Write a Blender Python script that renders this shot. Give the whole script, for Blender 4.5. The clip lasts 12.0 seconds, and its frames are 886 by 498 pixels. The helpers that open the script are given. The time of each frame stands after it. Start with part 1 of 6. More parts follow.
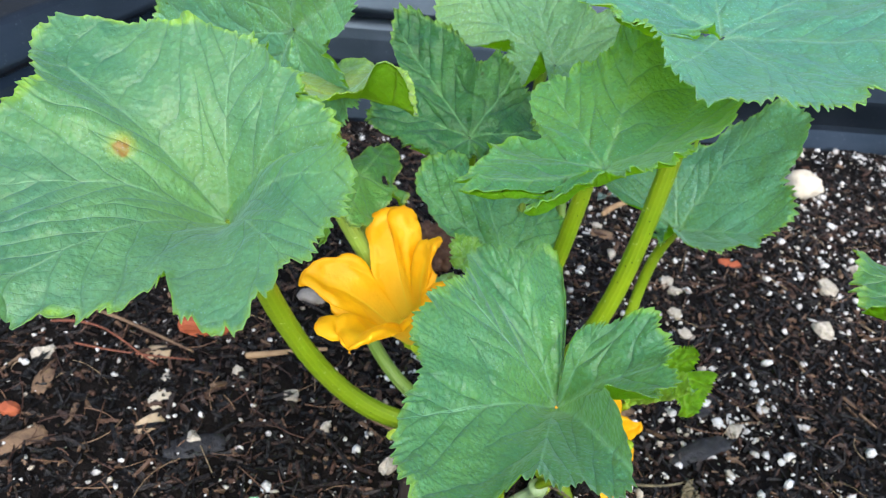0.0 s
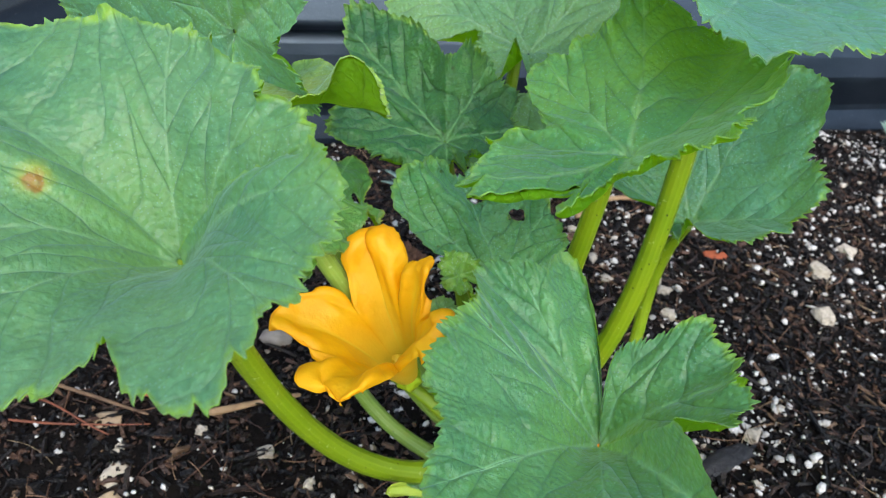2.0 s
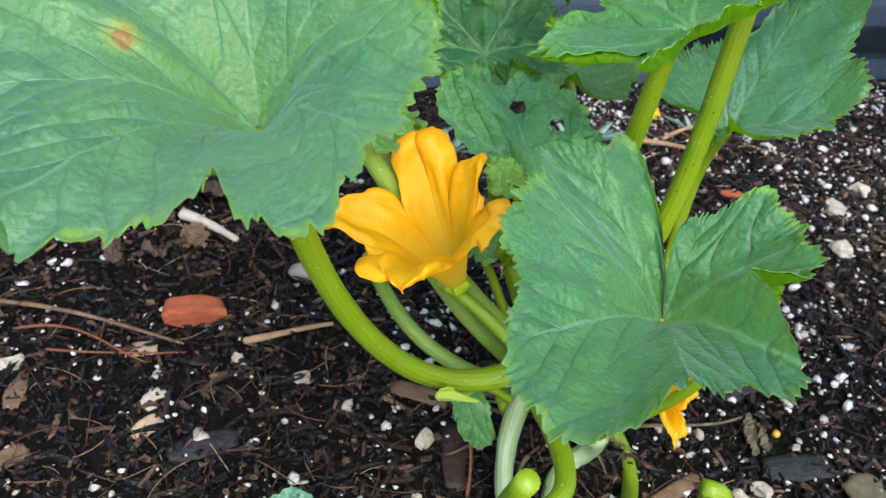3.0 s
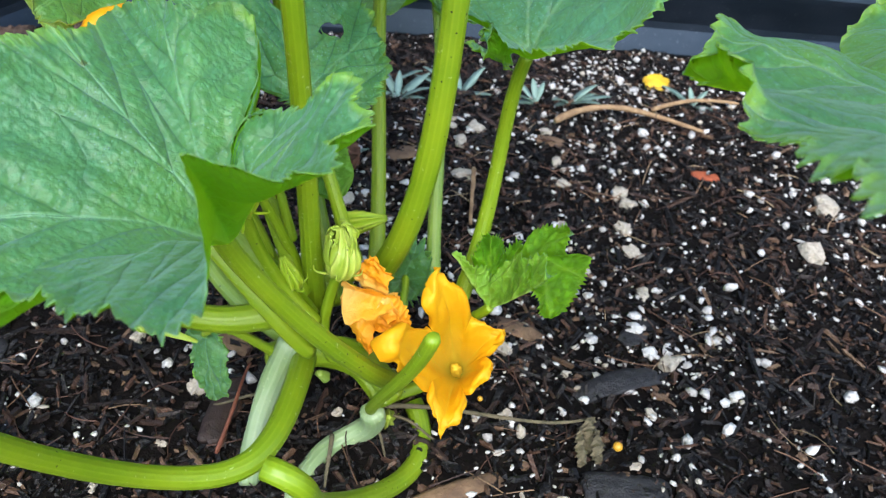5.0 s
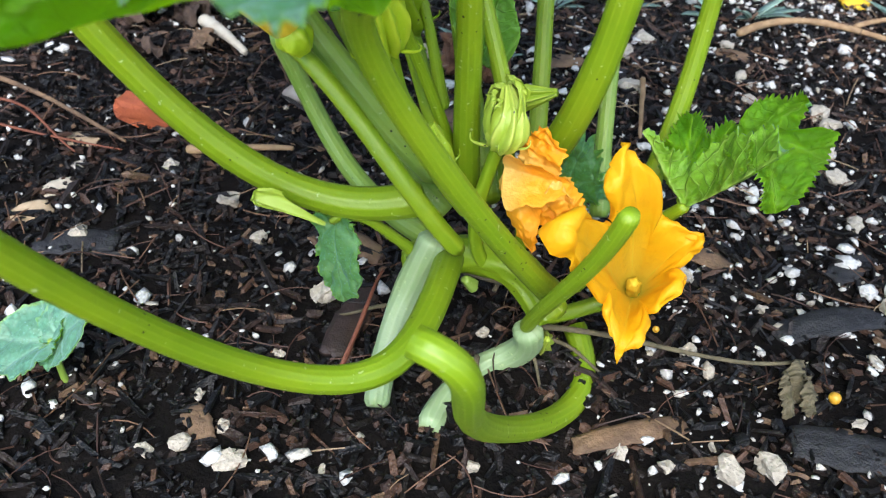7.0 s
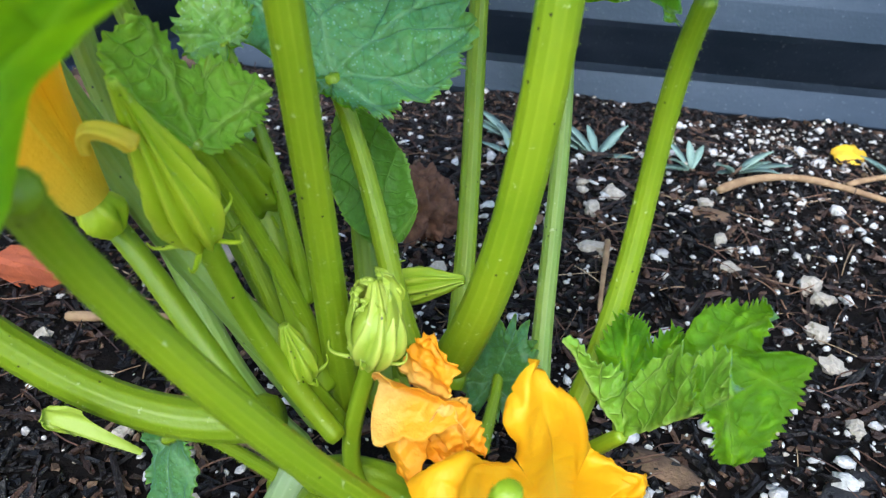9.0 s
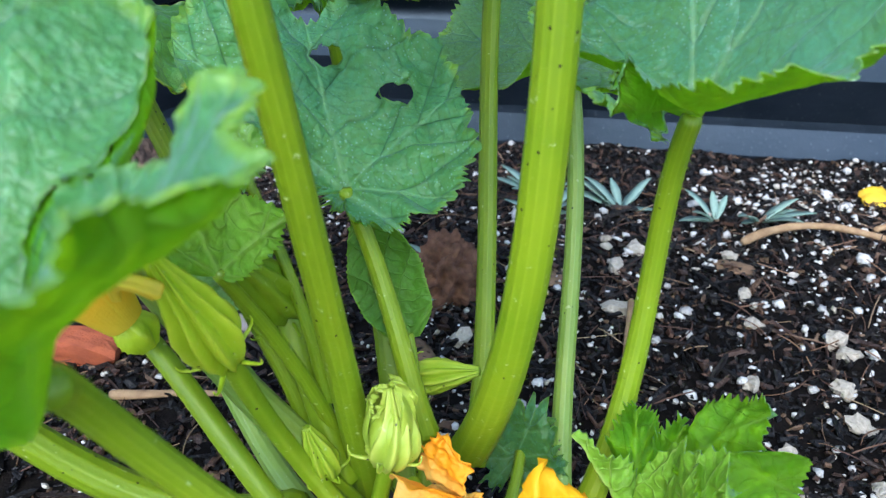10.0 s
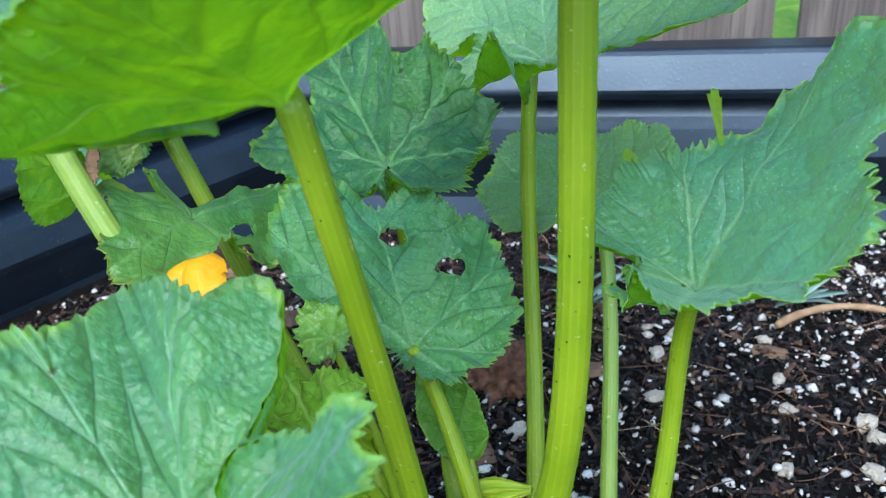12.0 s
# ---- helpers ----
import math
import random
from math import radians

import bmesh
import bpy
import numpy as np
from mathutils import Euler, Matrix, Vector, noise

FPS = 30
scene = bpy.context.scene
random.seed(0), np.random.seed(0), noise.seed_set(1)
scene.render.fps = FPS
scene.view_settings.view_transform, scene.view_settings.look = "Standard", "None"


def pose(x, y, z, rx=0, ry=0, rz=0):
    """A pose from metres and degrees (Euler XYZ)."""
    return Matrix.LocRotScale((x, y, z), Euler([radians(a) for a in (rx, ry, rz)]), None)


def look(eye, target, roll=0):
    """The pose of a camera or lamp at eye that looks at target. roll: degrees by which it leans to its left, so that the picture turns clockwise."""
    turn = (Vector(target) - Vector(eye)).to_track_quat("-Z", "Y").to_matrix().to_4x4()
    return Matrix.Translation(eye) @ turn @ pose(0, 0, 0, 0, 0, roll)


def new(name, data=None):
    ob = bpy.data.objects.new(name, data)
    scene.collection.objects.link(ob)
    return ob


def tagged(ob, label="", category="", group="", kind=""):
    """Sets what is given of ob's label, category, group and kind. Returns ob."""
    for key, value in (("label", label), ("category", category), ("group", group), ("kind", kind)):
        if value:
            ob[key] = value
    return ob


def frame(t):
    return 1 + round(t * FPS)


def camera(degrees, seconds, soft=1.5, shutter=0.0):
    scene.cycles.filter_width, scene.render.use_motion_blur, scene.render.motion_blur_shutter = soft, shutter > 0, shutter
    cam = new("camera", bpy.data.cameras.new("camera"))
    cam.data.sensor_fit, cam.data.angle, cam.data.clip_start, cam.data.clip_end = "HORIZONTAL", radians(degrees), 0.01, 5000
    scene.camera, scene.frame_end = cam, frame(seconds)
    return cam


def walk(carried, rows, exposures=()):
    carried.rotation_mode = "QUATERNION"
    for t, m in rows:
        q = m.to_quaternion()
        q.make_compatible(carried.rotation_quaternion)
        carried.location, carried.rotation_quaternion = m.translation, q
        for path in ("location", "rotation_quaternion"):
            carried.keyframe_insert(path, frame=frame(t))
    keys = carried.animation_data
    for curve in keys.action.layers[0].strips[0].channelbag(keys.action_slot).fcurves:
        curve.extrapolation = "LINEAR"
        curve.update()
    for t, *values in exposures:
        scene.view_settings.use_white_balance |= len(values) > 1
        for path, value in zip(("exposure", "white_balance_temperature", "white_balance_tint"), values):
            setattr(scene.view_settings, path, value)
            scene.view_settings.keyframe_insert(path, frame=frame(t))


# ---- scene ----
cam = camera(55.9, 12.0, 1.15)
cam.data.dof.use_dof, cam.data.dof.focus_distance, cam.data.dof.aperture_fstop = True, 0.33, 24.0
PATH = [
    (0, (0.103, 0.051, 0.505), (-0.039, 1.641, -0.7), 9.7),
    (0.5, (0.101, 0.107, 0.524), (0.063, 1.721, -0.657), 10.0),
    (1, (0.105, 0.137, 0.533), (0.121, 1.76, -0.634), 10.6),
    (1.5, (0.106, 0.125, 0.51), (0.104, 1.758, -0.644), 8.5),
    (2, (0.077, 0.102, 0.463), (0.054, 1.735, -0.692), 6.6),
    (2.5, (0.057, 0.085, 0.445), (0.046, 1.704, -0.729), 6.3),
    (3, (0.052, 0.072, 0.43), (0.058, 1.684, -0.755), 6.4),
    (3.5, (0.085, 0.078, 0.412), (0.108, 1.684, -0.78), 7.2),
    (3.7, (0.116, 0.09, 0.403), (0.119, 1.691, -0.795), 8.6),
    (5.3, (0.258, 0.161, 0.381), (-0.17, 1.657, -0.875), 4.3),
    (5.5, (0.261, 0.167, 0.381), (-0.255, 1.627, -0.884), 2.6),
    (6, (0.256, 0.167, 0.36), (-0.355, 1.578, -0.92), 1.2),
    (6.5, (0.235, 0.178, 0.323), (-0.371, 1.578, -0.97), 1.4),
    (6.7, (0.22, 0.174, 0.312), (-0.364, 1.578, -0.987), 2.0),
    (8.3, (0.237, 0.255, 0.249), (-0.338, 1.736, -0.967), 5.0),
    (8.5, (0.231, 0.262, 0.249), (-0.375, 1.784, -0.899), 5.2),
    (9, (0.232, 0.271, 0.275), (-0.436, 1.83, -0.785), 3.3),
    (9.5, (0.237, 0.276, 0.29), (-0.465, 1.833, -0.75), 2.1),
    (10, (0.24, 0.275, 0.303), (-0.532, 1.822, -0.703), -0.3),
    (10.5, (0.245, 0.272, 0.31), (-0.566, 1.817, -0.666), -1.6),
    (11, (0.247, 0.259, 0.317), (-0.592, 1.8, -0.641), -2.2),
    (11.5, (0.254, 0.251, 0.34), (-0.625, 1.786, -0.593), -3.0),
    (12, (0.256, 0.249, 0.367), (-0.649, 1.783, -0.543), -4.7),
]
walk(cam, [(t, look(eye, target, roll)) for t, eye, target, roll in PATH], exposures=((0, 1.75, 6650, 10), (0.5, 1.55, 6800, 10), (1, 1.5, 6850, 10), (1.5, 1.5, 6800, 10), (2.5, 1.56, 6750, 10), (3.7, 1.7, 6500, 10), (5.5, 1.78, 6450, 10), (8.5, 1.82, 6250, 10), (10, 1.85, 6000, 9), (12, 1.85, 5900, 8)))

# ---- light ----
world = bpy.data.worlds.new("sky")
scene.world = world
world.use_nodes = True
wt = world.node_tree
sky = wt.nodes.new("ShaderNodeTexSky")
sky.sky_type = "NISHITA"
sky.sun_disc = False
sky.sun_elevation, sky.sun_rotation = radians(42), radians(165)
sky.air_density, sky.dust_density = 1.0, 1.2
wt.links.new(sky.outputs[0], wt.nodes["Background"].inputs[0])
wt.nodes["Background"].inputs[1].default_value = 0.13
sun = new("sun", bpy.data.lights.new("sun", "SUN"))
sun.data.energy, sun.data.angle, sun.data.color = 1.25, radians(40), (1.0, 0.98, 0.95)
sun.matrix_world = look((0.5, -1.1, 1.9), (0, 0.4, 0))


# ---- materials ----
def mat(name):
    m = bpy.data.materials.new(name)
    m.use_nodes = True
    return m, m.node_tree, m.node_tree.nodes["Principled BSDF"]


def node(nt, kind, **inputs):
    n = nt.nodes.new(kind)
    for k, v in inputs.items():
        n.inputs[k.replace("_", " ")].default_value = v
    return n


def link(nt, a, b):
    nt.links.new(a, b)


def coords(nt, scale):
    tc, mp = nt.nodes.new("ShaderNodeTexCoord"), nt.nodes.new("ShaderNodeMapping")
    mp.inputs["Scale"].default_value = (scale,) * 3 if isinstance(scale, (int, float)) else scale
    link(nt, tc.outputs["Object"], mp.inputs["Vector"])
    return mp.outputs[0]


def ramp(nt, src, *stops):
    r = nt.nodes.new("ShaderNodeValToRGB")
    e = r.color_ramp.elements
    while len(e) < len(stops):
        e.new(0.5)
    for el, (p, c) in zip(e, stops):
        el.position, el.color = p, (*c, 1) if len(c) == 3 else c
    link(nt, src, r.inputs[0])
    return r.outputs[0]


def math_(nt, op, a, b=None, c=None):
    n = nt.nodes.new("ShaderNodeMath")
    n.operation = op
    for i, v in enumerate((a, b, c)):
        if v is None:
            continue
        if isinstance(v, (int, float)):
            n.inputs[i].default_value = v
        else:
            link(nt, v, n.inputs[i])
    return n.outputs[0]


def mix(nt, fac, a, b):
    n = nt.nodes.new("ShaderNodeMix")
    n.data_type = "RGBA"
    for sock, v in ((n.inputs[0], fac), (n.inputs[6], a), (n.inputs[7], b)):
        if isinstance(v, (int, float)):
            sock.default_value = v
        elif isinstance(v, tuple):
            sock.default_value = (*v, 1)
        else:
            link(nt, v, sock)
    return n.outputs[2]


def bump(nt, height, bsdf, strength, distance):
    b = node(nt, "ShaderNodeBump", Strength=strength, Distance=distance)
    link(nt, height, b.inputs["Height"])
    link(nt, b.outputs[0], bsdf.inputs["Normal"])
    return b.outputs[0]


def noise_(nt, vec, scale, detail=3, rough=0.55):
    n = node(nt, "ShaderNodeTexNoise", Scale=scale, Detail=detail, Roughness=rough)
    link(nt, vec, n.inputs["Vector"])
    return n.outputs[0]


def simple(name, a, b, scale, rough, bump_d=0.001, fine=0, metal=0.0, spec=0.5):
    """Two colours by noise, a finer grain, and a relief."""
    m, nt, p = mat(name)
    v = coords(nt, 1.0)
    n1, n2 = noise_(nt, v, scale, 5), noise_(nt, v, fine or scale * 7, 3)
    col = mix(nt, ramp(nt, n1, (0.35, (0, 0, 0)), (0.65, (1, 1, 1))), a, b)
    col = mix(nt, ramp(nt, n2, (0.3, (0, 0, 0)), (0.8, (0.5, 0.5, 0.5))), col, tuple(0.5 * c for c in a))
    link(nt, col, p.inputs["Base Color"])
    p.inputs["Roughness"].default_value = rough
    p.inputs["Metallic"].default_value = metal
    p.inputs["Specular IOR Level"].default_value = spec
    bump(nt, math_(nt, "ADD", n1, math_(nt, "MULTIPLY", n2, 0.4)), p, 0.6, bump_d)
    return m


def attr(nt, name):
    a = nt.nodes.new("ShaderNodeAttribute")
    a.attribute_name = name
    return a.outputs["Fac"]


def leaf_material(name, base, deep, vein, tip, under=False, gloss=0.41, translucent=0.3, relief=1.0, spot=None, yellow=None, dew=0.4, side_=0.3, rim_=(0.30, 0.52, 0.035), sheen=0.3, groove_=0.36):
    """Palmate veins and their herringbone branches from the blade's own polar coordinates, quilted between them, with fine hairs and dew."""
    m, nt, p = mat(name)
    v = coords(nt, 1.0)
    th, rho, edge = attr(nt, "turn"), attr(nt, "rho"), attr(nt, "edge")
    warp = math_(nt, "MULTIPLY", math_(nt, "SUBTRACT", noise_(nt, v, 26, 3), 0.5), 0.018)
    sector = 2 * math.pi / 7
    a = math_(nt, "PINGPONG", math_(nt, "ADD", th, sector * 20), sector / 2)
    d = math_(nt, "ADD", math_(nt, "MULTIPLY", rho, math_(nt, "SINE", a)), math_(nt, "MULTIPLY", warp, 0.18))
    q = math_(nt, "ADD", math_(nt, "MULTIPLY", rho, math_(nt, "COSINE", a)), warp)
    width = math_(nt, "MULTIPLY_ADD", edge, -0.0009, 0.0016)
    main = math_(nt, "SUBTRACT", 1.0, math_(nt, "SMOOTH_MIN", math_(nt, "DIVIDE", math_(nt, "ABSOLUTE", d), width), 1.0, 0.3))
    main = math_(nt, "MAXIMUM", main, 0.0)
    pitch = 0.0075
    rib = math_(nt, "PINGPONG", math_(nt, "MULTIPLY_ADD", d, -1.25, q), pitch)
    side = math_(nt, "MAXIMUM", math_(nt, "SUBTRACT", 1.0, math_(nt, "DIVIDE", rib, 0.00065)), 0.0)
    cross = math_(nt, "PINGPONG", math_(nt, "MULTIPLY_ADD", warp, 0.5, math_(nt, "MULTIPLY_ADD", d, 0.9, q)), 0.0028)
    third = math_(nt, "MAXIMUM", math_(nt, "SUBTRACT", 1.0, math_(nt, "DIVIDE", cross, 0.0005)), 0.0)
    veins = math_(nt, "MAXIMUM", main, math_(nt, "MULTIPLY", side, side_))
    veins = math_(nt, "MAXIMUM", veins, math_(nt, "MULTIPLY", third, (0.45 if under else 0.3) * side_))
    big, mid = noise_(nt, v, 17, 3), noise_(nt, v, 75, 4)
    col = mix(nt, ramp(nt, big, (0.36, (0, 0, 0)), (0.64, (1, 1, 1))), deep, base)
    col = mix(nt, ramp(nt, mid, (0.42, (0, 0, 0)), (0.78, (0.35, 0.35, 0.35))), col, tip)
    warm = noise_(nt, v, 10, 3)
    col = mix(nt, ramp(nt, warm, (0.46, (0, 0, 0)), (0.68, (0.5, 0.5, 0.5))), col, tip)
    # shade in the creases along the side veins, put into the colour as dark lines
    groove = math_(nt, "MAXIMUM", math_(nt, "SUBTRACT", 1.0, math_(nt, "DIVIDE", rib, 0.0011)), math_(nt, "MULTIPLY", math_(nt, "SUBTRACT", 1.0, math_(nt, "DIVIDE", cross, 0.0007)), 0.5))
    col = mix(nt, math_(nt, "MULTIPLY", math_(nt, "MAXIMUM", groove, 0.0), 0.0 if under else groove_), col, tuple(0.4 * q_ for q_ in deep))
    col = mix(nt, math_(nt, "MULTIPLY", veins, 0.9), col, vein)
    ragged = math_(nt, "MULTIPLY", math_(nt, "SUBTRACT", noise_(nt, v, 46, 3), 0.5), 0.16)
    rim = ramp(nt, math_(nt, "ADD", edge, ragged), (0.955, (0, 0, 0)), (1.04, (1, 1, 1)))
    patchy = ramp(nt, noise_(nt, v, 21, 2), (0.4, (0.25, 0.25, 0.25)), (0.62, (0.75, 0.75, 0.75)))
    col = mix(nt, math_(nt, "MULTIPLY", rim, patchy), col, rim_)
    fine_ = noise_(nt, v, 420, 2, 0.7)
    col = mix(nt, ramp(nt, fine_, (0.45, (0, 0, 0)), (0.72, (0.5, 0.5, 0.5))), col, tuple(1.7 * q_ for q_ in base))
    if spot or yellow:
        place, reach_ = (spot, 0.0095) if spot else yellow
        far = nt.nodes.new("ShaderNodeVectorMath")
        far.operation = "DISTANCE"
        far.inputs[1].default_value = place
        link(nt, v, far.inputs[0])
        dist = math_(nt, "ADD", far.outputs["Value"], math_(nt, "MULTIPLY", math_(nt, "SUBTRACT", noise_(nt, v, 70, 4), 0.5), reach_ * 1.3))
        near = ramp(nt, math_(nt, "DIVIDE", dist, reach_), (0.35, (1, 1, 1)), (0.8, (0, 0, 0)))
        col = mix(nt, math_(nt, "MULTIPLY", near, 0.7), col, (0.38, 0.42, 0.06) if spot else (0.2, 0.42, 0.02))
        if spot:
            col = mix(nt, ramp(nt, math_(nt, "DIVIDE", math_(nt, "ADD", far.outputs["Value"], math_(nt, "MULTIPLY", math_(nt, "SUBTRACT", noise_(nt, v, 160, 2), 0.5), 0.010)), 0.0055), (0.45, (0.75, 0.75, 0.75)), (0.7, (0, 0, 0))), col, (0.36, 0.07, 0.025))
    blister = node(nt, "ShaderNodeTexVoronoi", Scale=480)
    blister.feature = "SMOOTH_F1"
    link(nt, v, blister.inputs["Vector"])
    dome = math_(nt, "SUBTRACT", 1.0, blister.outputs["Distance"])
    col = mix(nt, ramp(nt, dome, (0.5, (0, 0, 0)), (0.85, (0.22, 0.22, 0.22))), col, tuple(min(0.9, 1.75 * q_) for q_ in base))
    # specks of soil, fine pale hairs and dew
    so = node(nt, "ShaderNodeTexVoronoi", Scale=34)
    link(nt, v, so.inputs["Vector"])
    col = mix(nt, math_(nt, "MULTIPLY", math_(nt, "LESS_THAN", so.outputs["Distance"], 0.035), 0.0 if under else 0.9), col, (0.008, 0.01, 0.008))
    ho = node(nt, "ShaderNodeTexVoronoi", Scale=620)
    link(nt, v, ho.inputs["Vector"])
    dots = math_(nt, "LESS_THAN", ho.outputs["Distance"], 0.2)
    dots = math_(nt, "MULTIPLY", dots, ramp(nt, noise_(nt, v, 40, 3), (0.38, (0, 0, 0)), (0.6, (1, 1, 1))))
    col = mix(nt, math_(nt, "MULTIPLY", dots, 0.0 if under else dew), col, (0.72, 0.88, 0.8))
    link(nt, col, p.inputs["Base Color"])
    link(nt, math_(nt, "MULTIPLY_ADD", noise_(nt, v, 48, 4), 0.45, gloss - 0.22), p.inputs["Roughness"])
    p.inputs["Specular IOR Level"].default_value = 0.55
    p.inputs["Sheen Weight"].default_value = 0.0 if under else sheen
    p.inputs["Sheen Roughness"].default_value = 0.45
    p.inputs["Sheen Tint"].default_value = (0.55, 0.9, 1.0, 1.0)
    sign = 1.0 if under else -1.0
    flank = math_(nt, "SUBTRACT", 1.0, math_(nt, "DIVIDE", rib, pitch))
    quilt = math_(nt, "SUBTRACT", 1.0, math_(nt, "MULTIPLY", flank, flank))
    quilt = math_(nt, "MULTIPLY", quilt, math_(nt, "MINIMUM", math_(nt, "MULTIPLY", rho, 45.0), 1.0))
    height = math_(nt, "MULTIPLY", veins, (0.8 if under else 0.3) * sign)
    height = math_(nt, "ADD", height, math_(nt, "MULTIPLY", quilt, -0.55 * sign * relief))
    height = math_(nt, "ADD", height, math_(nt, "MULTIPLY", dome, 0.55))
    height = math_(nt, "ADD", height, math_(nt, "MULTIPLY", mid, 0.3))
    height = math_(nt, "ADD", height, math_(nt, "MULTIPLY", dots, 0.2))
    small = noise_(nt, v, 260, 4)
    height = math_(nt, "ADD", height, math_(nt, "MULTIPLY", small, 0.75))
    height = math_(nt, "SUBTRACT", height, math_(nt, "MULTIPLY", math_(nt, "MAXIMUM", groove, 0.0), 0.0 if under else 0.3 * groove_))
    normal = bump(nt, height, p, min(1.0, 0.6 * relief), 0.0017)
    t = nt.nodes.new("ShaderNodeBsdfTranslucent")
    through_ = mix(nt, 0.75, col, (0.72, 0.96, 0.05))
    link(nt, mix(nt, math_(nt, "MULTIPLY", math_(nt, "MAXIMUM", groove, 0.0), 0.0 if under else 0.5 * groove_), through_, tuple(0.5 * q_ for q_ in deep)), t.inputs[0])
    link(nt, normal, t.inputs["Normal"])
    mx = nt.nodes.new("ShaderNodeMixShader")
    mx.inputs[0].default_value = translucent
    link(nt, p.outputs[0], mx.inputs[1])
    link(nt, t.outputs[0], mx.inputs[2])
    link(nt, mx.outputs[0], nt.nodes["Material Output"].inputs[0])
    return m


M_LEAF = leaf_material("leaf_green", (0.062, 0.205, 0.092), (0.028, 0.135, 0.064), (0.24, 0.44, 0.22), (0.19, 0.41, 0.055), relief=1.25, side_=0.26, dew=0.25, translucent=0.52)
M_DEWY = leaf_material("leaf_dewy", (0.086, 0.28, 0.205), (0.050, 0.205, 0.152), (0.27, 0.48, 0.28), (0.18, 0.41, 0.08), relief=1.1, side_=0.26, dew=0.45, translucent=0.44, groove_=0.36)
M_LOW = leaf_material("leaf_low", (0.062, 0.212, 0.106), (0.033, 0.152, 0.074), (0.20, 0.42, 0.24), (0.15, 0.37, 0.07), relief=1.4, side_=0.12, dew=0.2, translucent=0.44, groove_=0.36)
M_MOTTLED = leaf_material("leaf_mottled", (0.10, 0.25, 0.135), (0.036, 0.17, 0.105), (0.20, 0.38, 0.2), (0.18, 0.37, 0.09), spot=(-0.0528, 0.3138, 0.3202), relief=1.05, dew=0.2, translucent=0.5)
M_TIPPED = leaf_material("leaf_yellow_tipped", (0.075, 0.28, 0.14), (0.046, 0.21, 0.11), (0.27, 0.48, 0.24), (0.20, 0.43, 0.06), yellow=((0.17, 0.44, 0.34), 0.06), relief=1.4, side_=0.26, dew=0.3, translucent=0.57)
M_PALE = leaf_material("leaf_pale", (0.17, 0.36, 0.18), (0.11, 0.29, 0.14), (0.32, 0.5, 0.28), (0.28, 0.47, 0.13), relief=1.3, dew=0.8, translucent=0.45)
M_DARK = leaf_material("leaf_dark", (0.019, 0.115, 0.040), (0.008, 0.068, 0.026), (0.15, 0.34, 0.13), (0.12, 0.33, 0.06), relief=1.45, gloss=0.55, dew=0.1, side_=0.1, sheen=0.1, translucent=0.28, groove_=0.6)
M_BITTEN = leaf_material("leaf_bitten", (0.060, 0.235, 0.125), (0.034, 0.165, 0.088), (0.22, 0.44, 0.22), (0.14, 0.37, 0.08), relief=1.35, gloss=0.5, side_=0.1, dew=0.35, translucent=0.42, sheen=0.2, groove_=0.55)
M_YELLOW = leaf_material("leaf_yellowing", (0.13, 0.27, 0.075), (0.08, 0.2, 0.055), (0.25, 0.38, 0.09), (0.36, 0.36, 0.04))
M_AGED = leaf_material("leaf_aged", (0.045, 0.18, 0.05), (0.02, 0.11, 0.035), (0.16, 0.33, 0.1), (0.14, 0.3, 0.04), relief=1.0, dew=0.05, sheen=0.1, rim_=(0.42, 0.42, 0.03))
M_YOUNG = leaf_material("leaf_young", (0.12, 0.28, 0.035), (0.06, 0.19, 0.026), (0.25, 0.44, 0.15), (0.2, 0.4, 0.06), relief=1.4)
M_BLUE = leaf_material("leaf_bluish", (0.12, 0.3, 0.2), (0.08, 0.22, 0.14), (0.24, 0.42, 0.3), (0.16, 0.36, 0.22))
M_UNDER = leaf_material("leaf_underside", (0.16, 0.36, 0.03), (0.11, 0.29, 0.025), (0.34, 0.54, 0.11), (0.24, 0.45, 0.05), under=True, gloss=0.6, translucent=0.8, side_=0.7, relief=1.3)
M_FOLDED = leaf_material("leaf_folded", (0.075, 0.22, 0.022), (0.045, 0.15, 0.016), (0.20, 0.38, 0.07), (0.11, 0.27, 0.03), under=True, gloss=0.55, translucent=0.35, side_=0.9, relief=1.2)
M_YOUNG_UNDER = leaf_material("young_leaf_underside", (0.20, 0.40, 0.03), (0.12, 0.30, 0.02), (0.46, 0.62, 0.16), (0.28, 0.48, 0.05), under=True, gloss=0.55, translucent=0.45, side_=1.0, relief=1.2)


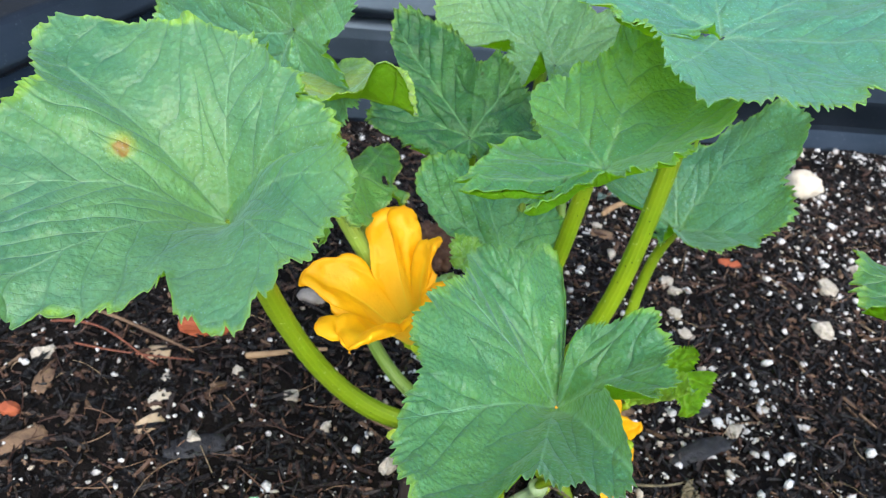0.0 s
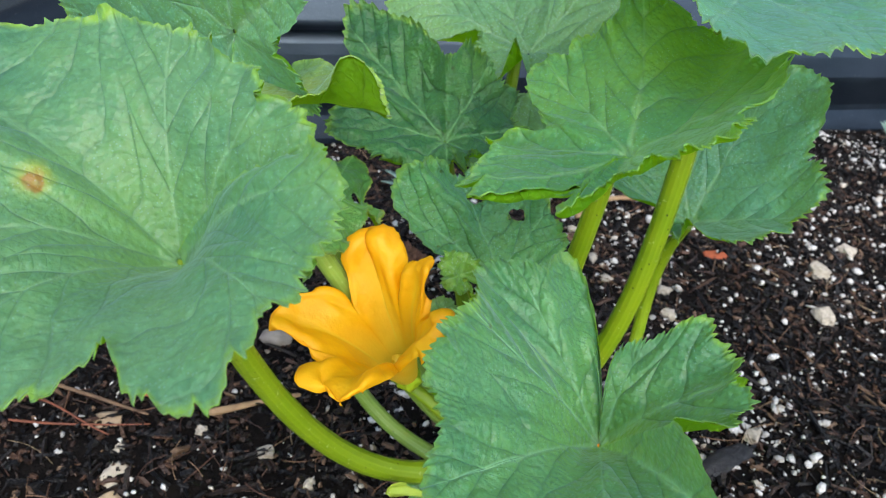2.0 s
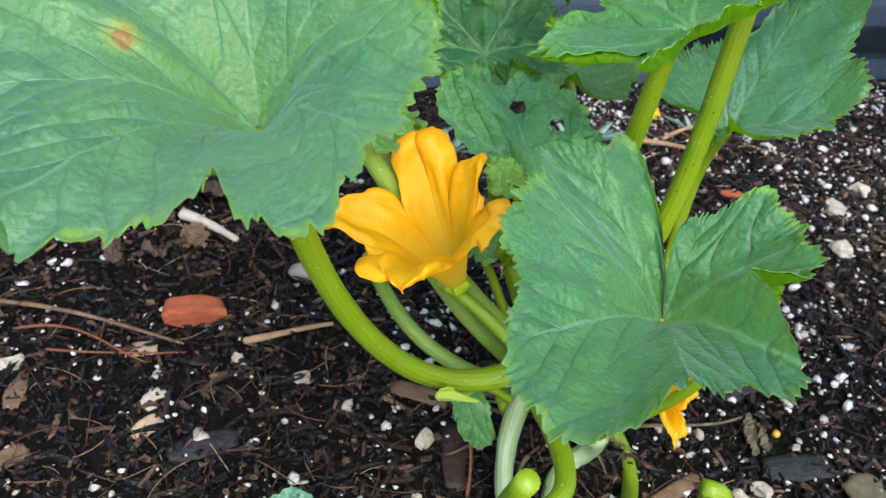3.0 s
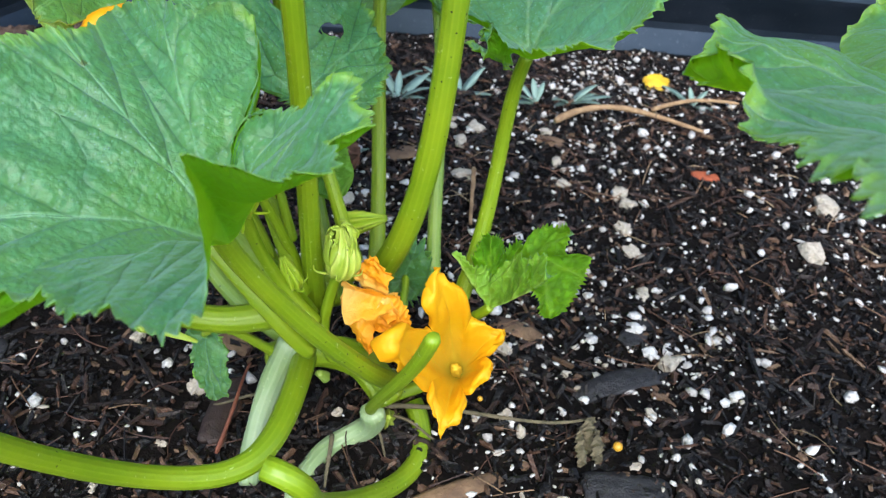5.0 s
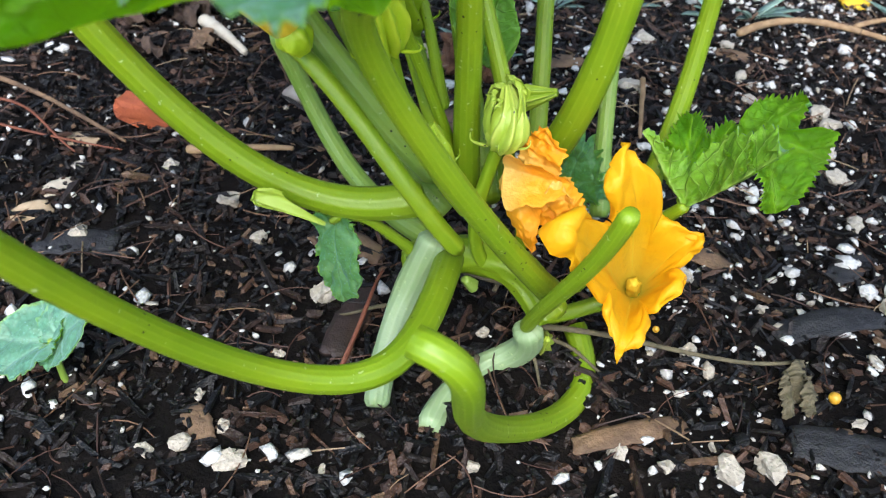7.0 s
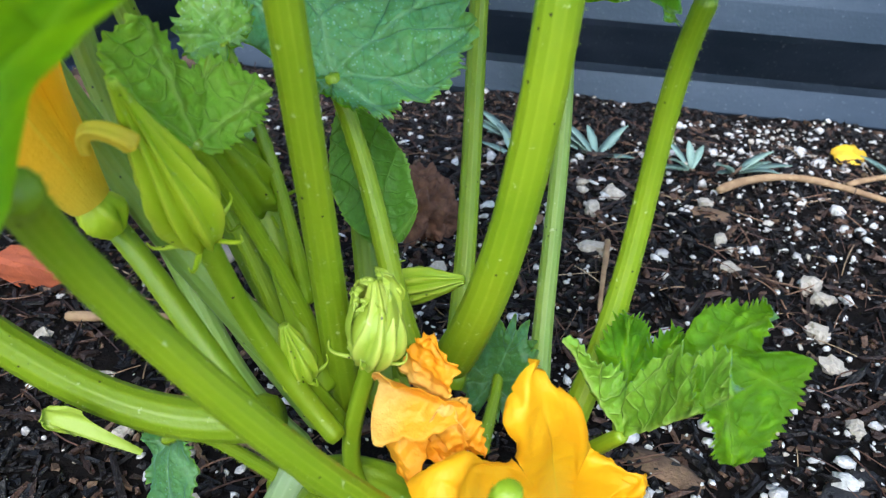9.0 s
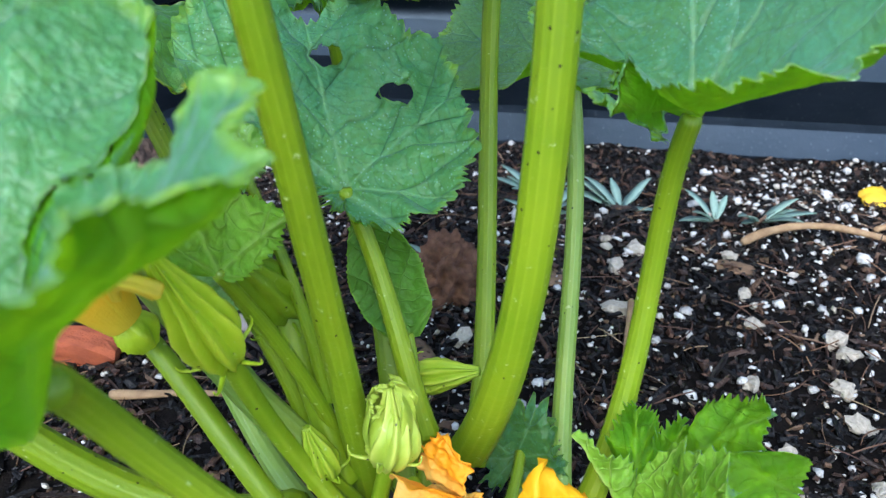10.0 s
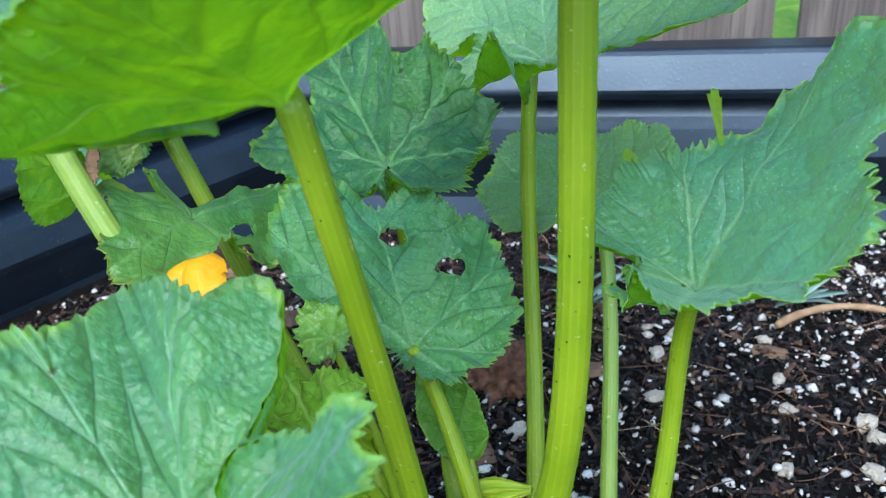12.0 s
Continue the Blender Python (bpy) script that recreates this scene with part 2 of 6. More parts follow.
def stem_material(name, a, b, c):
    m, nt, p = mat(name)
    v = coords(nt, 1.0)
    n1, n2 = noise_(nt, v, 26, 3), noise_(nt, v, 330, 2)
    rib = attr(nt, "rib")
    col = mix(nt, ramp(nt, n1, (0.35, (0, 0, 0)), (0.65, (1, 1, 1))), a, b)
    streak = noise_(nt, v, 110, 3)
    col = mix(nt, math_(nt, "MULTIPLY", rib, math_(nt, "MULTIPLY_ADD", streak, 0.9, -0.15)), col, c)
    spots = ramp(nt, n2, (0.68, (0, 0, 0)), (0.74, (1, 1, 1)))
    col = mix(nt, math_(nt, "MULTIPLY", spots, 0.5), col, (0.5, 0.6, 0.3))
    so = node(nt, "ShaderNodeTexVoronoi", Scale=230)
    link(nt, v, so.inputs["Vector"])
    dirt = math_(nt, "MULTIPLY", math_(nt, "LESS_THAN", so.outputs["Distance"], 0.11), ramp(nt, noise_(nt, v, 34, 2), (0.54, (0, 0, 0)), (0.60, (1, 1, 1))))
    col = mix(nt, dirt, col, (0.012, 0.012, 0.008))
    link(nt, col, p.inputs["Base Color"])
    p.inputs["Roughness"].default_value = 0.45
    p.inputs["Subsurface Weight"].default_value = 0.08
    p.inputs["Subsurface Radius"].default_value = (0.4, 0.6, 0.1)
    p.inputs["Subsurface Scale"].default_value = 0.004
    bump(nt, math_(nt, "ADD", n2, n1), p, 0.4, 0.0007)
    return m


M_STEM = stem_material("stem_green", (0.15, 0.255, 0.004), (0.195, 0.295, 0.006), (0.27, 0.375, 0.022))
M_STEM_PALE = stem_material("stem_pale", (0.25, 0.37, 0.06), (0.20, 0.33, 0.045), (0.29, 0.44, 0.14))
M_STEM_WHITE = stem_material("stem_whitish", (0.28, 0.38, 0.20), (0.22, 0.33, 0.15), (0.36, 0.45, 0.27))
M_BUD = stem_material("bud_green", (0.22, 0.35, 0.012), (0.28, 0.41, 0.016), (0.52, 0.58, 0.08))
M_BUDLONG = stem_material("bud_yellow_green", (0.31, 0.45, 0.010), (0.38, 0.51, 0.014), (0.62, 0.66, 0.06))
M_BUDPALE = stem_material("bud_pale", (0.26, 0.38, 0.03), (0.34, 0.44, 0.05), (0.62, 0.62, 0.14))


def petal_material(name, a, b, c, crumple=0.0):
    m, nt, p = mat(name)
    v = coords(nt, 1.0)
    n1, n2 = noise_(nt, v, 45, 3), noise_(nt, v, 240, 3)
    up, side = attr(nt, "along"), attr(nt, "across")
    col = mix(nt, ramp(nt, n1, (0.35, (0, 0, 0)), (0.68, (1, 1, 1))), a, b)
    col = mix(nt, ramp(nt, up, (0.0, (1, 1, 1)), (0.45, (0, 0, 0))), col, c)
    line = ramp(nt, math_(nt, "ADD", math_(nt, "ABSOLUTE", side), math_(nt, "MULTIPLY", math_(nt, "SUBTRACT", n1, 0.5), 0.08)), (0.02, (1, 1, 1)), (0.09, (0, 0, 0)))
    col = mix(nt, math_(nt, "MULTIPLY", line, ramp(nt, up, (0.1, (0.6, 0.6, 0.6)), (0.75, (0, 0, 0)))), col, c)
    link(nt, col, p.inputs["Base Color"])
    p.inputs["Roughness"].default_value = 0.55
    wv = math_(nt, "SINE", math_(nt, "MULTIPLY", side, 34.0))
    normal = bump(nt, math_(nt, "ADD", math_(nt, "MULTIPLY", wv, 0.0 if crumple else 0.015), math_(nt, "ADD", n2, math_(nt, "MULTIPLY", n1, 1.0 + crumple))), p, 0.5 + 0.3 * crumple, 0.0016 + 0.003 * crumple)
    t = nt.nodes.new("ShaderNodeBsdfTranslucent")
    link(nt, col, t.inputs[0])
    mx = nt.nodes.new("ShaderNodeMixShader")
    mx.inputs[0].default_value = 0.36
    link(nt, p.outputs[0], mx.inputs[1])
    link(nt, t.outputs[0], mx.inputs[2])
    link(nt, mx.outputs[0], nt.nodes["Material Output"].inputs[0])
    return m


M_PETAL = petal_material("petal_orange", (0.95, 0.45, 0.003), (0.96, 0.53, 0.005), (0.80, 0.62, 0.05))
M_WILT = petal_material("petal_wilted", (0.93, 0.40, 0.007), (0.93, 0.50, 0.025), (0.90, 0.64, 0.17), crumple=0.35)

def fence_material():
    """Weathered board: grain along its length, darker damp streaks and pale worn patches."""
    m, nt, p = mat("fence_wood")
    v, w = coords(nt, (60.0, 60.0, 3.0)), coords(nt, (9.0, 9.0, 5.0))
    info = nt.nodes.new("ShaderNodeObjectInfo")
    grain_, blot = noise_(nt, v, 1.0, 5, 0.65), noise_(nt, w, 1.0, 4)
    col = mix(nt, ramp(nt, grain_, (0.32, (0, 0, 0)), (0.68, (1, 1, 1))), (0.045, 0.038, 0.033), (0.15, 0.125, 0.105))
    col = mix(nt, ramp(nt, blot, (0.5, (0, 0, 0)), (0.72, (0.8, 0.8, 0.8))), col, (0.26, 0.225, 0.19))
    col = mix(nt, math_(nt, "MULTIPLY", info.outputs["Random"], 0.4), col, (0.03, 0.025, 0.022))
    link(nt, col, p.inputs["Base Color"])
    p.inputs["Roughness"].default_value = 0.85
    bump(nt, grain_, p, 0.7, 0.003)
    return m


def metal_material():
    """Dark powder-coated sheet: dull satin, streaked by water and dusty in patches."""
    m, nt, p = mat("bed_metal")
    v, w = coords(nt, (14.0, 14.0, 60.0)), coords(nt, 1.0)
    streak, blot, grit = noise_(nt, v, 1.0, 4, 0.6), noise_(nt, w, 16, 4), noise_(nt, w, 330, 3)
    col = mix(nt, ramp(nt, streak, (0.4, (0, 0, 0)), (0.7, (1, 1, 1))), (0.005, 0.008, 0.012), (0.010, 0.014, 0.021))
    col = mix(nt, ramp(nt, blot, (0.5, (0, 0, 0)), (0.75, (0.7, 0.7, 0.7))), col, (0.017, 0.022, 0.031))
    col = mix(nt, ramp(nt, grit, (0.66, (0, 0, 0)), (0.72, (0.5, 0.5, 0.5))), col, (0.10, 0.11, 0.12))
    link(nt, col, p.inputs["Base Color"])
    link(nt, math_(nt, "MULTIPLY_ADD", math_(nt, "ADD", blot, streak), 0.14, 0.2), p.inputs["Roughness"])
    p.inputs["Specular IOR Level"].default_value = 0.62
    p.inputs["Specular Tint"].default_value = (0.58, 0.78, 1.0, 1.0)
    bump(nt, math_(nt, "ADD", grit, math_(nt, "MULTIPLY", blot, 2.0)), p, 0.35, 0.0006)
    return m


M_SOIL = simple("soil", (0.0028, 0.0025, 0.0025), (0.009, 0.007, 0.006), 60, 0.9, 0.005, 420, spec=0.1)
M_BRICK = simple("brick_red", (0.42, 0.10, 0.035), (0.30, 0.07, 0.03), 90, 0.85, 0.002)
M_METAL = metal_material()
M_TWIG = simple("twig", (0.38, 0.25, 0.13), (0.24, 0.14, 0.07), 120, 0.75, 0.001)
M_ROOT = simple("root_red", (0.22, 0.07, 0.035), (0.14, 0.045, 0.025), 120, 0.75, 0.001)
M_CHAR = simple("charcoal", (0.010, 0.010, 0.012), (0.034, 0.034, 0.037), 120, 0.65, 0.005)
M_CLOD = simple("clod", (0.26, 0.12, 0.065), (0.11, 0.048, 0.028), 190, 0.9, 0.009)
M_CHUNK = simple("pumice", (0.66, 0.60, 0.48), (0.54, 0.46, 0.35), 120, 0.85, 0.002)
M_DRY = simple("dry_leaf", (0.22, 0.135, 0.075), (0.10, 0.06, 0.036), 90, 0.8, 0.004, 420)
M_WITHER = simple("withered", (0.15, 0.125, 0.07), (0.075, 0.065, 0.035), 140, 0.8, 0.003)
M_DEADLEAF = simple("dead_leaf", (0.10, 0.062, 0.04), (0.04, 0.026, 0.02), 45, 0.8, 0.006, 260)
M_FENCE = fence_material()
M_PRILL = simple("prill", (0.75, 0.42, 0.04), (0.65, 0.33, 0.03), 200, 0.35, 0.0002)
M_HEDGE = simple("hedge", (0.16, 0.34, 0.02), (0.36, 0.55, 0.05), 9, 0.7, 0.01)
M_PEBBLE = simple("pebble", (0.36, 0.31, 0.26), (0.27, 0.23, 0.19), 150, 0.55, 0.0006)
M_BARKD = simple("bark_dark", (0.035, 0.018, 0.012), (0.02, 0.012, 0.01), 160, 0.6, 0.002)
M_TAN = simple("wood_tan", (0.55, 0.42, 0.27), (0.4, 0.28, 0.17), 150, 0.7, 0.001)
M_PETALDRY = simple("petal_fallen", (0.8, 0.54, 0.02), (0.6, 0.34, 0.02), 90, 0.6, 0.001)
M_WEED = simple("weed_silver", (0.30, 0.44, 0.36), (0.22, 0.36, 0.30), 90, 0.55, 0.0005)
M_STRAW = simple("straw", (0.55, 0.44, 0.27), (0.42, 0.31, 0.18), 40, 0.6, 0.0006)
M_GROUND = simple("yard_ground", (0.09, 0.07, 0.05), (0.14, 0.11, 0.07), 12, 0.9, 0.004)


def pieces(name, stops, rough, grain, spec=0.5):
    """A colour of its own for every loose piece."""
    m, nt, p = mat(name)
    g = nt.nodes.new("ShaderNodeNewGeometry")
    v = coords(nt, 1.0)
    n = noise_(nt, v, grain, 3)
    col = ramp(nt, g.outputs["Random Per Island"], *stops)
    dark = nt.nodes.new("ShaderNodeMixRGB")
    dark.blend_type = "MULTIPLY"
    dark.inputs[0].default_value = 0.6
    link(nt, col, dark.inputs[1])
    link(nt, ramp(nt, n, (0.3, (0.4, 0.4, 0.4)), (0.7, (1, 1, 1))), dark.inputs[2])
    link(nt, dark.outputs[0], p.inputs["Base Color"])
    p.inputs["Roughness"].default_value = rough
    p.inputs["Specular IOR Level"].default_value = spec
    bump(nt, n, p, 0.9, 0.002)
    return m


M_BARK = pieces("bark", ((0.0, (0.003, 0.003, 0.0035)), (0.5, (0.007, 0.0065, 0.0065)), (0.68, (0.019, 0.014, 0.012)), (0.82, (0.042, 0.025, 0.019)), (0.93, (0.095, 0.05, 0.032)), (1.0, (0.18, 0.115, 0.07))), 0.45, 420, 0.32)
M_FIBRE = pieces("fibre", ((0.0, (0.03, 0.014, 0.01)), (0.5, (0.09, 0.04, 0.025)), (0.85, (0.2, 0.11, 0.06)), (1.0, (0.4, 0.3, 0.18))), 0.7, 200)
M_PERLITE = pieces("perlite", ((0.0, (0.48, 0.46, 0.43)), (0.3, (0.66, 0.65, 0.62)), (0.8, (0.76, 0.755, 0.73)), (0.92, (0.58, 0.53, 0.44)), (1.0, (0.40, 0.34, 0.26))), 0.8, 400)


# ---- mesh helpers ----
def mesh_of(name, verts, faces, mats, mat_ids=None, attrs=None, smooth=True):
    me = bpy.data.meshes.new(name)
    me.from_pydata([tuple(map(float, v)) for v in verts], [], [tuple(map(int, f)) for f in faces])
    for m in mats:
        me.materials.append(m)
    if mat_ids is not None:
        me.polygons.foreach_set("material_index", np.asarray(mat_ids, dtype=np.int32))
    for k, vals in (attrs or {}).items():
        a = me.attributes.new(k, "FLOAT", "POINT")
        a.data.foreach_set("value", np.asarray(vals, dtype=np.float32))
    if smooth:
        me.polygons.foreach_set("use_smooth", [True] * len(me.polygons))
    me.update()
    return me


def part(name, me, parent=None, label=""):
    ob = new(name, me)
    if parent is not None:
        ob.parent = parent
    if label:
        ob["label"] = label
    return ob


def empty(name):
    ob = new(name)
    ob.empty_display_size = 0.02
    return ob


def bezier(points, count):
    p = np.array(points, float)
    k = len(p) - 1
    t = np.linspace(0, 1, count)[:, None]
    return sum(math.comb(k, i) * (1 - t) ** (k - i) * t ** i * p[i] for i in range(k + 1))


def frames_along(c):
    d = np.gradient(c, axis=0)
    d /= np.linalg.norm(d, axis=1)[:, None] + 1e-12
    side = np.cross(d[0], (0.3, 0.2, 1.0) if abs(d[0][2]) < 0.9 else (1.0, 0.1, 0))
    out = []
    for q in d:
        side = side - q * (side @ q)
        side /= np.linalg.norm(side)
        out.append((side.copy(), np.cross(q, side)))
    return d, out


def tube(name, points, r0, r1, mat_, parent=None, label="", ribs=13, depth=0.032, count=40, sides=52, swell=0.0, rough=0.0, ends=True, hairs=0):
    """A ribbed, tapering, slightly uneven stem along a smooth curve."""
    c = bezier(points, count)
    d, fr = frames_along(c)
    verts, rib = [], []
    ph = np.linspace(0, 2 * math.pi, sides, endpoint=False)
    for i, (p, (a, b)) in enumerate(zip(c, fr)):
        t = i / (count - 1)
        r = r0 + (r1 - r0) * t + swell * math.exp(-t / 0.12)
        if ends and i in (0, count - 1):
            r *= 0.75
        for k, f in enumerate(ph):
            w = math.cos(ribs * f)
            rr = r * (1 + depth * w * (0.7 + 0.6 * noise.noise(Vector((math.cos(f), math.sin(f), 3.0 + t * 1.5)))) + 0.035 * math.cos(2 * f + 9 * r0 * 1000 + t) + rough * noise.noise(Vector(p * 60) + Vector((f, 0, 0))) + 0.03 * noise.noise(Vector(p * 35)))
            verts.append(p + rr * (a * math.cos(f) + b * math.sin(f)))
            rib.append(max(0.0, w))
    faces = []
    for i in range(count - 1):
        for k in range(sides):
            k2 = (k + 1) % sides
            faces.append((i * sides + k, i * sides + k2, (i + 1) * sides + k2, (i + 1) * sides + k))
    rs = random.Random(int(abs(points[-1][0]) * 1e5) + count)
    for _ in range(hairs):
        i, k = rs.randrange(1, count - 1), rs.randrange(sides)
        p, q = Vector(verts[i * sides + k]), Vector(verts[(i + 1) * sides + k])
        o = (p - Vector(c[i])).normalized()
        root = p.lerp(q, rs.random())
        g, hl = Vector(d[i]) * 0.00009, rs.uniform(0.0005, 0.0013)
        e = o.cross(g).normalized() * 0.00008
        n1 = len(verts)
        verts += [root - g, root + g, root + e, root + o * hl + Vector(d[i]) * hl * rs.uniform(-0.4, 0.1)]
        rib += [1.0] * 4
        faces += [(n1, n1 + 1, n1 + 3), (n1 + 1, n1 + 2, n1 + 3), (n1 + 2, n1, n1 + 3)]
    n0 = len(verts)
    verts += [c[0], c[-1]]
    rib += [0.5, 0.5]
    for k in range(sides):
        faces.append((n0, (k + 1) % sides, k))
        faces.append((n0 + 1, (count - 1) * sides + k, (count - 1) * sides + (k + 1) % sides))
    return part(name, mesh_of(name, verts, faces, [mat_], attrs={"rib": rib}), parent, label)


def hermite(knots, values, x):
    g = np.gradient(values, knots)
    i = np.clip(np.searchsorted(knots, x) - 1, 0, len(knots) - 2)
    h = knots[i + 1] - knots[i]
    t = (x - knots[i]) / h
    return ((2 * t ** 3 - 3 * t ** 2 + 1) * values[i] + (t ** 3 - 2 * t ** 2 + t) * h * g[i]
            + (3 * t ** 2 - 2 * t ** 3) * values[i + 1] + (t ** 3 - t ** 2) * h * g[i + 1])


def blade(name, c, u, n, reach, lift, mats, parent, label="", seed=0, teeth=92, tooth=0.045, ragged=0.07, ruffle=0.07, pucker=1.0, holes=(), power=1.35, turns=760, rings=28, curl=0.7, pleat=0.0, notch=0.3, well=0.003, overlap=0.0, raised=0.0):
    """A palmate leaf blade: reach and lift (mm) of its lobes at even angles round the stalk, with a notch where the stalk joins,
    toothed and ruffled margin, bulges between the veins, thickness and a lighter underside. holes: (angle, share of the reach, radius in mm).
    overlap: degrees by which one side of the notch laps over the other, raised by so many metres."""
    teeth = int(teeth * 1.5) if turns > 600 else teeth
    c, u, n = (np.array(a, float) for a in (c, u, n))
    n /= np.linalg.norm(n)
    u -= n * (u @ n)
    u /= np.linalg.norm(u)
    v = np.cross(n, u)
    reach, lift = np.array(reach, float) / 1000, np.array(lift, float) / 1000
    size = reach.mean()
    LOBE_ANGLES = np.concatenate([[-180], np.linspace(-171, 171, len(reach)), [180]])
    deg = np.linspace(-180, 180, turns)
    under_ = np.clip((-deg - 75) / 105, 0, 1)
    th = np.radians(deg - overlap * under_ * under_ * (3 - 2 * under_))
    lip, dip = np.clip((deg - 120) / 60, 0, 1) ** 1.5, np.clip((-deg - 110) / 55, 0, 1)
    ends_ = np.clip((np.abs(deg) - 160) / 20, 0, 1)
    rr = hermite(LOBE_ANGLES, np.concatenate([[size * notch], reach, [size * notch]]), deg)
    ll = hermite(LOBE_ANGLES, np.concatenate([[0], lift, [0]]), deg)
    soft = np.convolve(np.concatenate([ll[:-1]] * 3), np.hanning(181) / np.hanning(181).sum(), "same")[turns - 1:2 * turns - 1]
    fold = np.array([max(0.0, noise.noise(Vector((math.cos(a) * 4.2, math.sin(a) * 4.2, seed * 4.1))) * 2.2 - 0.25) + max(0.0, noise.noise(Vector((math.cos(a) * 9.5, math.sin(a) * 9.5, seed * 2.1))) * 1.3 - 0.2) for a in th]) * curl
    fold = np.maximum(fold, curl * np.clip((np.abs(deg) - 158) / 12, 0, 1))
    slip = np.array([0.55 * noise.noise(Vector((math.cos(a) * 1.3, math.sin(a) * 1.3, seed * 3.3))) for a in th]) * np.clip((180 - np.abs(deg)) / 40, 0, 1)
    vein_turn = th + slip
    rs = np.random.RandomState(seed + 5)
    phase = (deg + 180) / 360 * teeth + 0.35 * np.cumsum(rs.randn(turns)) / math.sqrt(turns)
    saw = (np.clip(1 - np.abs((phase % 1) * 2 - 1.15), 0, 1) ** 1.5 + 0.15) * 0.75
    big = 0.2 + 1.8 * rs.rand(teeth + 12)[(phase.astype(int)) % (teeth + 12)] ** 1.3
    margin = np.array([0.75 * noise.noise(Vector((math.cos(a) * 2.2, math.sin(a) * 2.2, seed * 1.7))) + 0.5 * noise.noise(Vector((math.cos(a) * 6, math.sin(a) * 6, seed * 2.9)))
                       + 0.32 * noise.noise(Vector((math.cos(a) * 15, math.sin(a) * 15, seed))) for a in th])
    scallop = np.array([abs(noise.noise(Vector((math.cos(a) * 4.4, math.sin(a) * 4.4, seed * 5.3)))) for a in th])
    margin = margin + 1.5 * (scallop - 0.28) + 0.6 * np.array([abs(noise.noise(Vector((math.cos(a) * 10, math.sin(a) * 10, seed * 1.3)))) for a in th]) - 0.15
    margin *= np.clip((180 - np.abs(deg)) / 25, 0, 1)
    s = np.concatenate([[0.015], np.linspace(0.06, 1, rings) ** 0.9])
    verts, turn, rho, edge = [], [], [], []
    off = Vector((seed * 3.1, 1.7 * seed, 0.3))
    mm = len(s)
    for si in s:
        w = si ** 12
        radius = rr * si + size * tooth * (saw - 0.5) * big * w + size * ragged * margin * si ** 5
        hem = max(0.0, (si - 0.80) / 0.20) ** 2
        radius = radius - size * 0.075 * fold * hem
        rise = (soft * (1 - si) + ll * si) * si ** power + size * 0.11 * fold * hem
        seventh = 2 * math.pi / 7
        sector = np.abs(((vein_turn + seventh * 20) % seventh) / seventh * 2 - 1)
        bulge = (0.5 + 0.5 * np.cos(math.pi * sector)) * (0.012 * pucker * math.sin(math.pi * min(1.0, si * 0.95)) + pleat * si) * size
        for k in range(turns):
            jag = 0.09 * ends_[k] ** 6 * math.copysign(1.0, deg[k]) * (abs((si * teeth / 8) % 1 * 2 - 1) - 0.3)
            x, y = radius[k] * math.cos(th[k] + jag), radius[k] * math.sin(th[k] + jag)
            q = Vector((x, y, 0))
            z = rise[k] + bulge[k] + raised * (lip[k] * si ** 0.2 - dip[k] * si ** 0.4 * (1.15 - si))
            z += 0.10 * size * ends_[k] * min(1.0, 3 * si) * noise.noise(Vector((si * 5.0, math.copysign(2.0, deg[k]), seed)))
            z += ruffle * size * si ** 3 * noise.noise(q * (2.6 / size) + off) * 1.3
            z += ruffle * 0.35 * size * si ** 6 * noise.noise(q * (9 / size) + off)
            z += (0.0013 * noise.noise(q * 130 + off) + 0.0016 * noise.noise(q * 55 + off)) * pucker * min(1.0, si * 3)
            z -= well * math.exp(-(x * x + y * y) / (1.1 * well) ** 2)
            verts.append(c + u * x + v * y + n * z)
            turn.append(th[k]), rho.append(math.hypot(x, y)), edge.append(si + 0.10 * min(1.0, fold[k]) * max(0.0, (si - 0.80) / 0.20) if ends_[k] < 0.75 else max(si, 0.93 + 0.4 * (ends_[k] - 0.75)))
    gone = set()
    for ang, share, rad in holes:
        rad /= 1000
        k = int((ang + 180) / 360 * (turns - 1))
        hx, hy = rr[k] * share * math.cos(th[k]), rr[k] * share * math.sin(th[k])
        # the blade is drawn back from the hole and its rim curls up
        for a in range(len(verts)):
            px, py = rho[a] * math.cos(turn[a]) - hx, rho[a] * math.sin(turn[a]) - hy
            way = math.atan2(py, px)
            r_ = rad * (1 + 0.3 * math.sin(2 * way + seed) + 0.12 * math.sin(5 * way))
            far = math.hypot(px, py)
            if far < 1.7 * r_:
                q = far / (1.7 * r_)
                if far < 0.75 * r_:
                    gone.add(a)
                to = r_ * (1 + 0.7 * q) / max(far, 1e-6) - 1
                verts[a] = verts[a] + (u * px + v * py) * to + n * rad * 0.55 * (1 - q) ** 2
                edge[a] = max(edge[a], 1.06 - 0.35 * q)
    gone = {(a // turns, a % turns) for a in gone} if gone else gone
    top = np.array(verts)
    count = len(verts)
    low = top - n * 0.0007
    faces, ids = [], []
    live = lambda i, j: 0 <= i < mm - 1 and 0 <= j < turns - 1 and (i, j) not in gone
    for i in range(mm - 1):
        for j in range(turns - 1):
            if (i, j) in gone:
                continue
            a, b, d, e = i * turns + j, i * turns + j + 1, (i + 1) * turns + j + 1, (i + 1) * turns + j
            faces.append((a, e, d, b)), ids.append(0)
            faces.append((a + count, b + count, d + count, e + count)), ids.append(1)
            for (i2, j2), (p, q) in (((i + 1, j), (d, e)), ((i - 1, j), (a, b)), ((i, j - 1), (e, a)), ((i, j + 1), (b, d))):
                if not live(i2, j2):
                    faces.append((q, p, p + count, q + count)), ids.append(0)
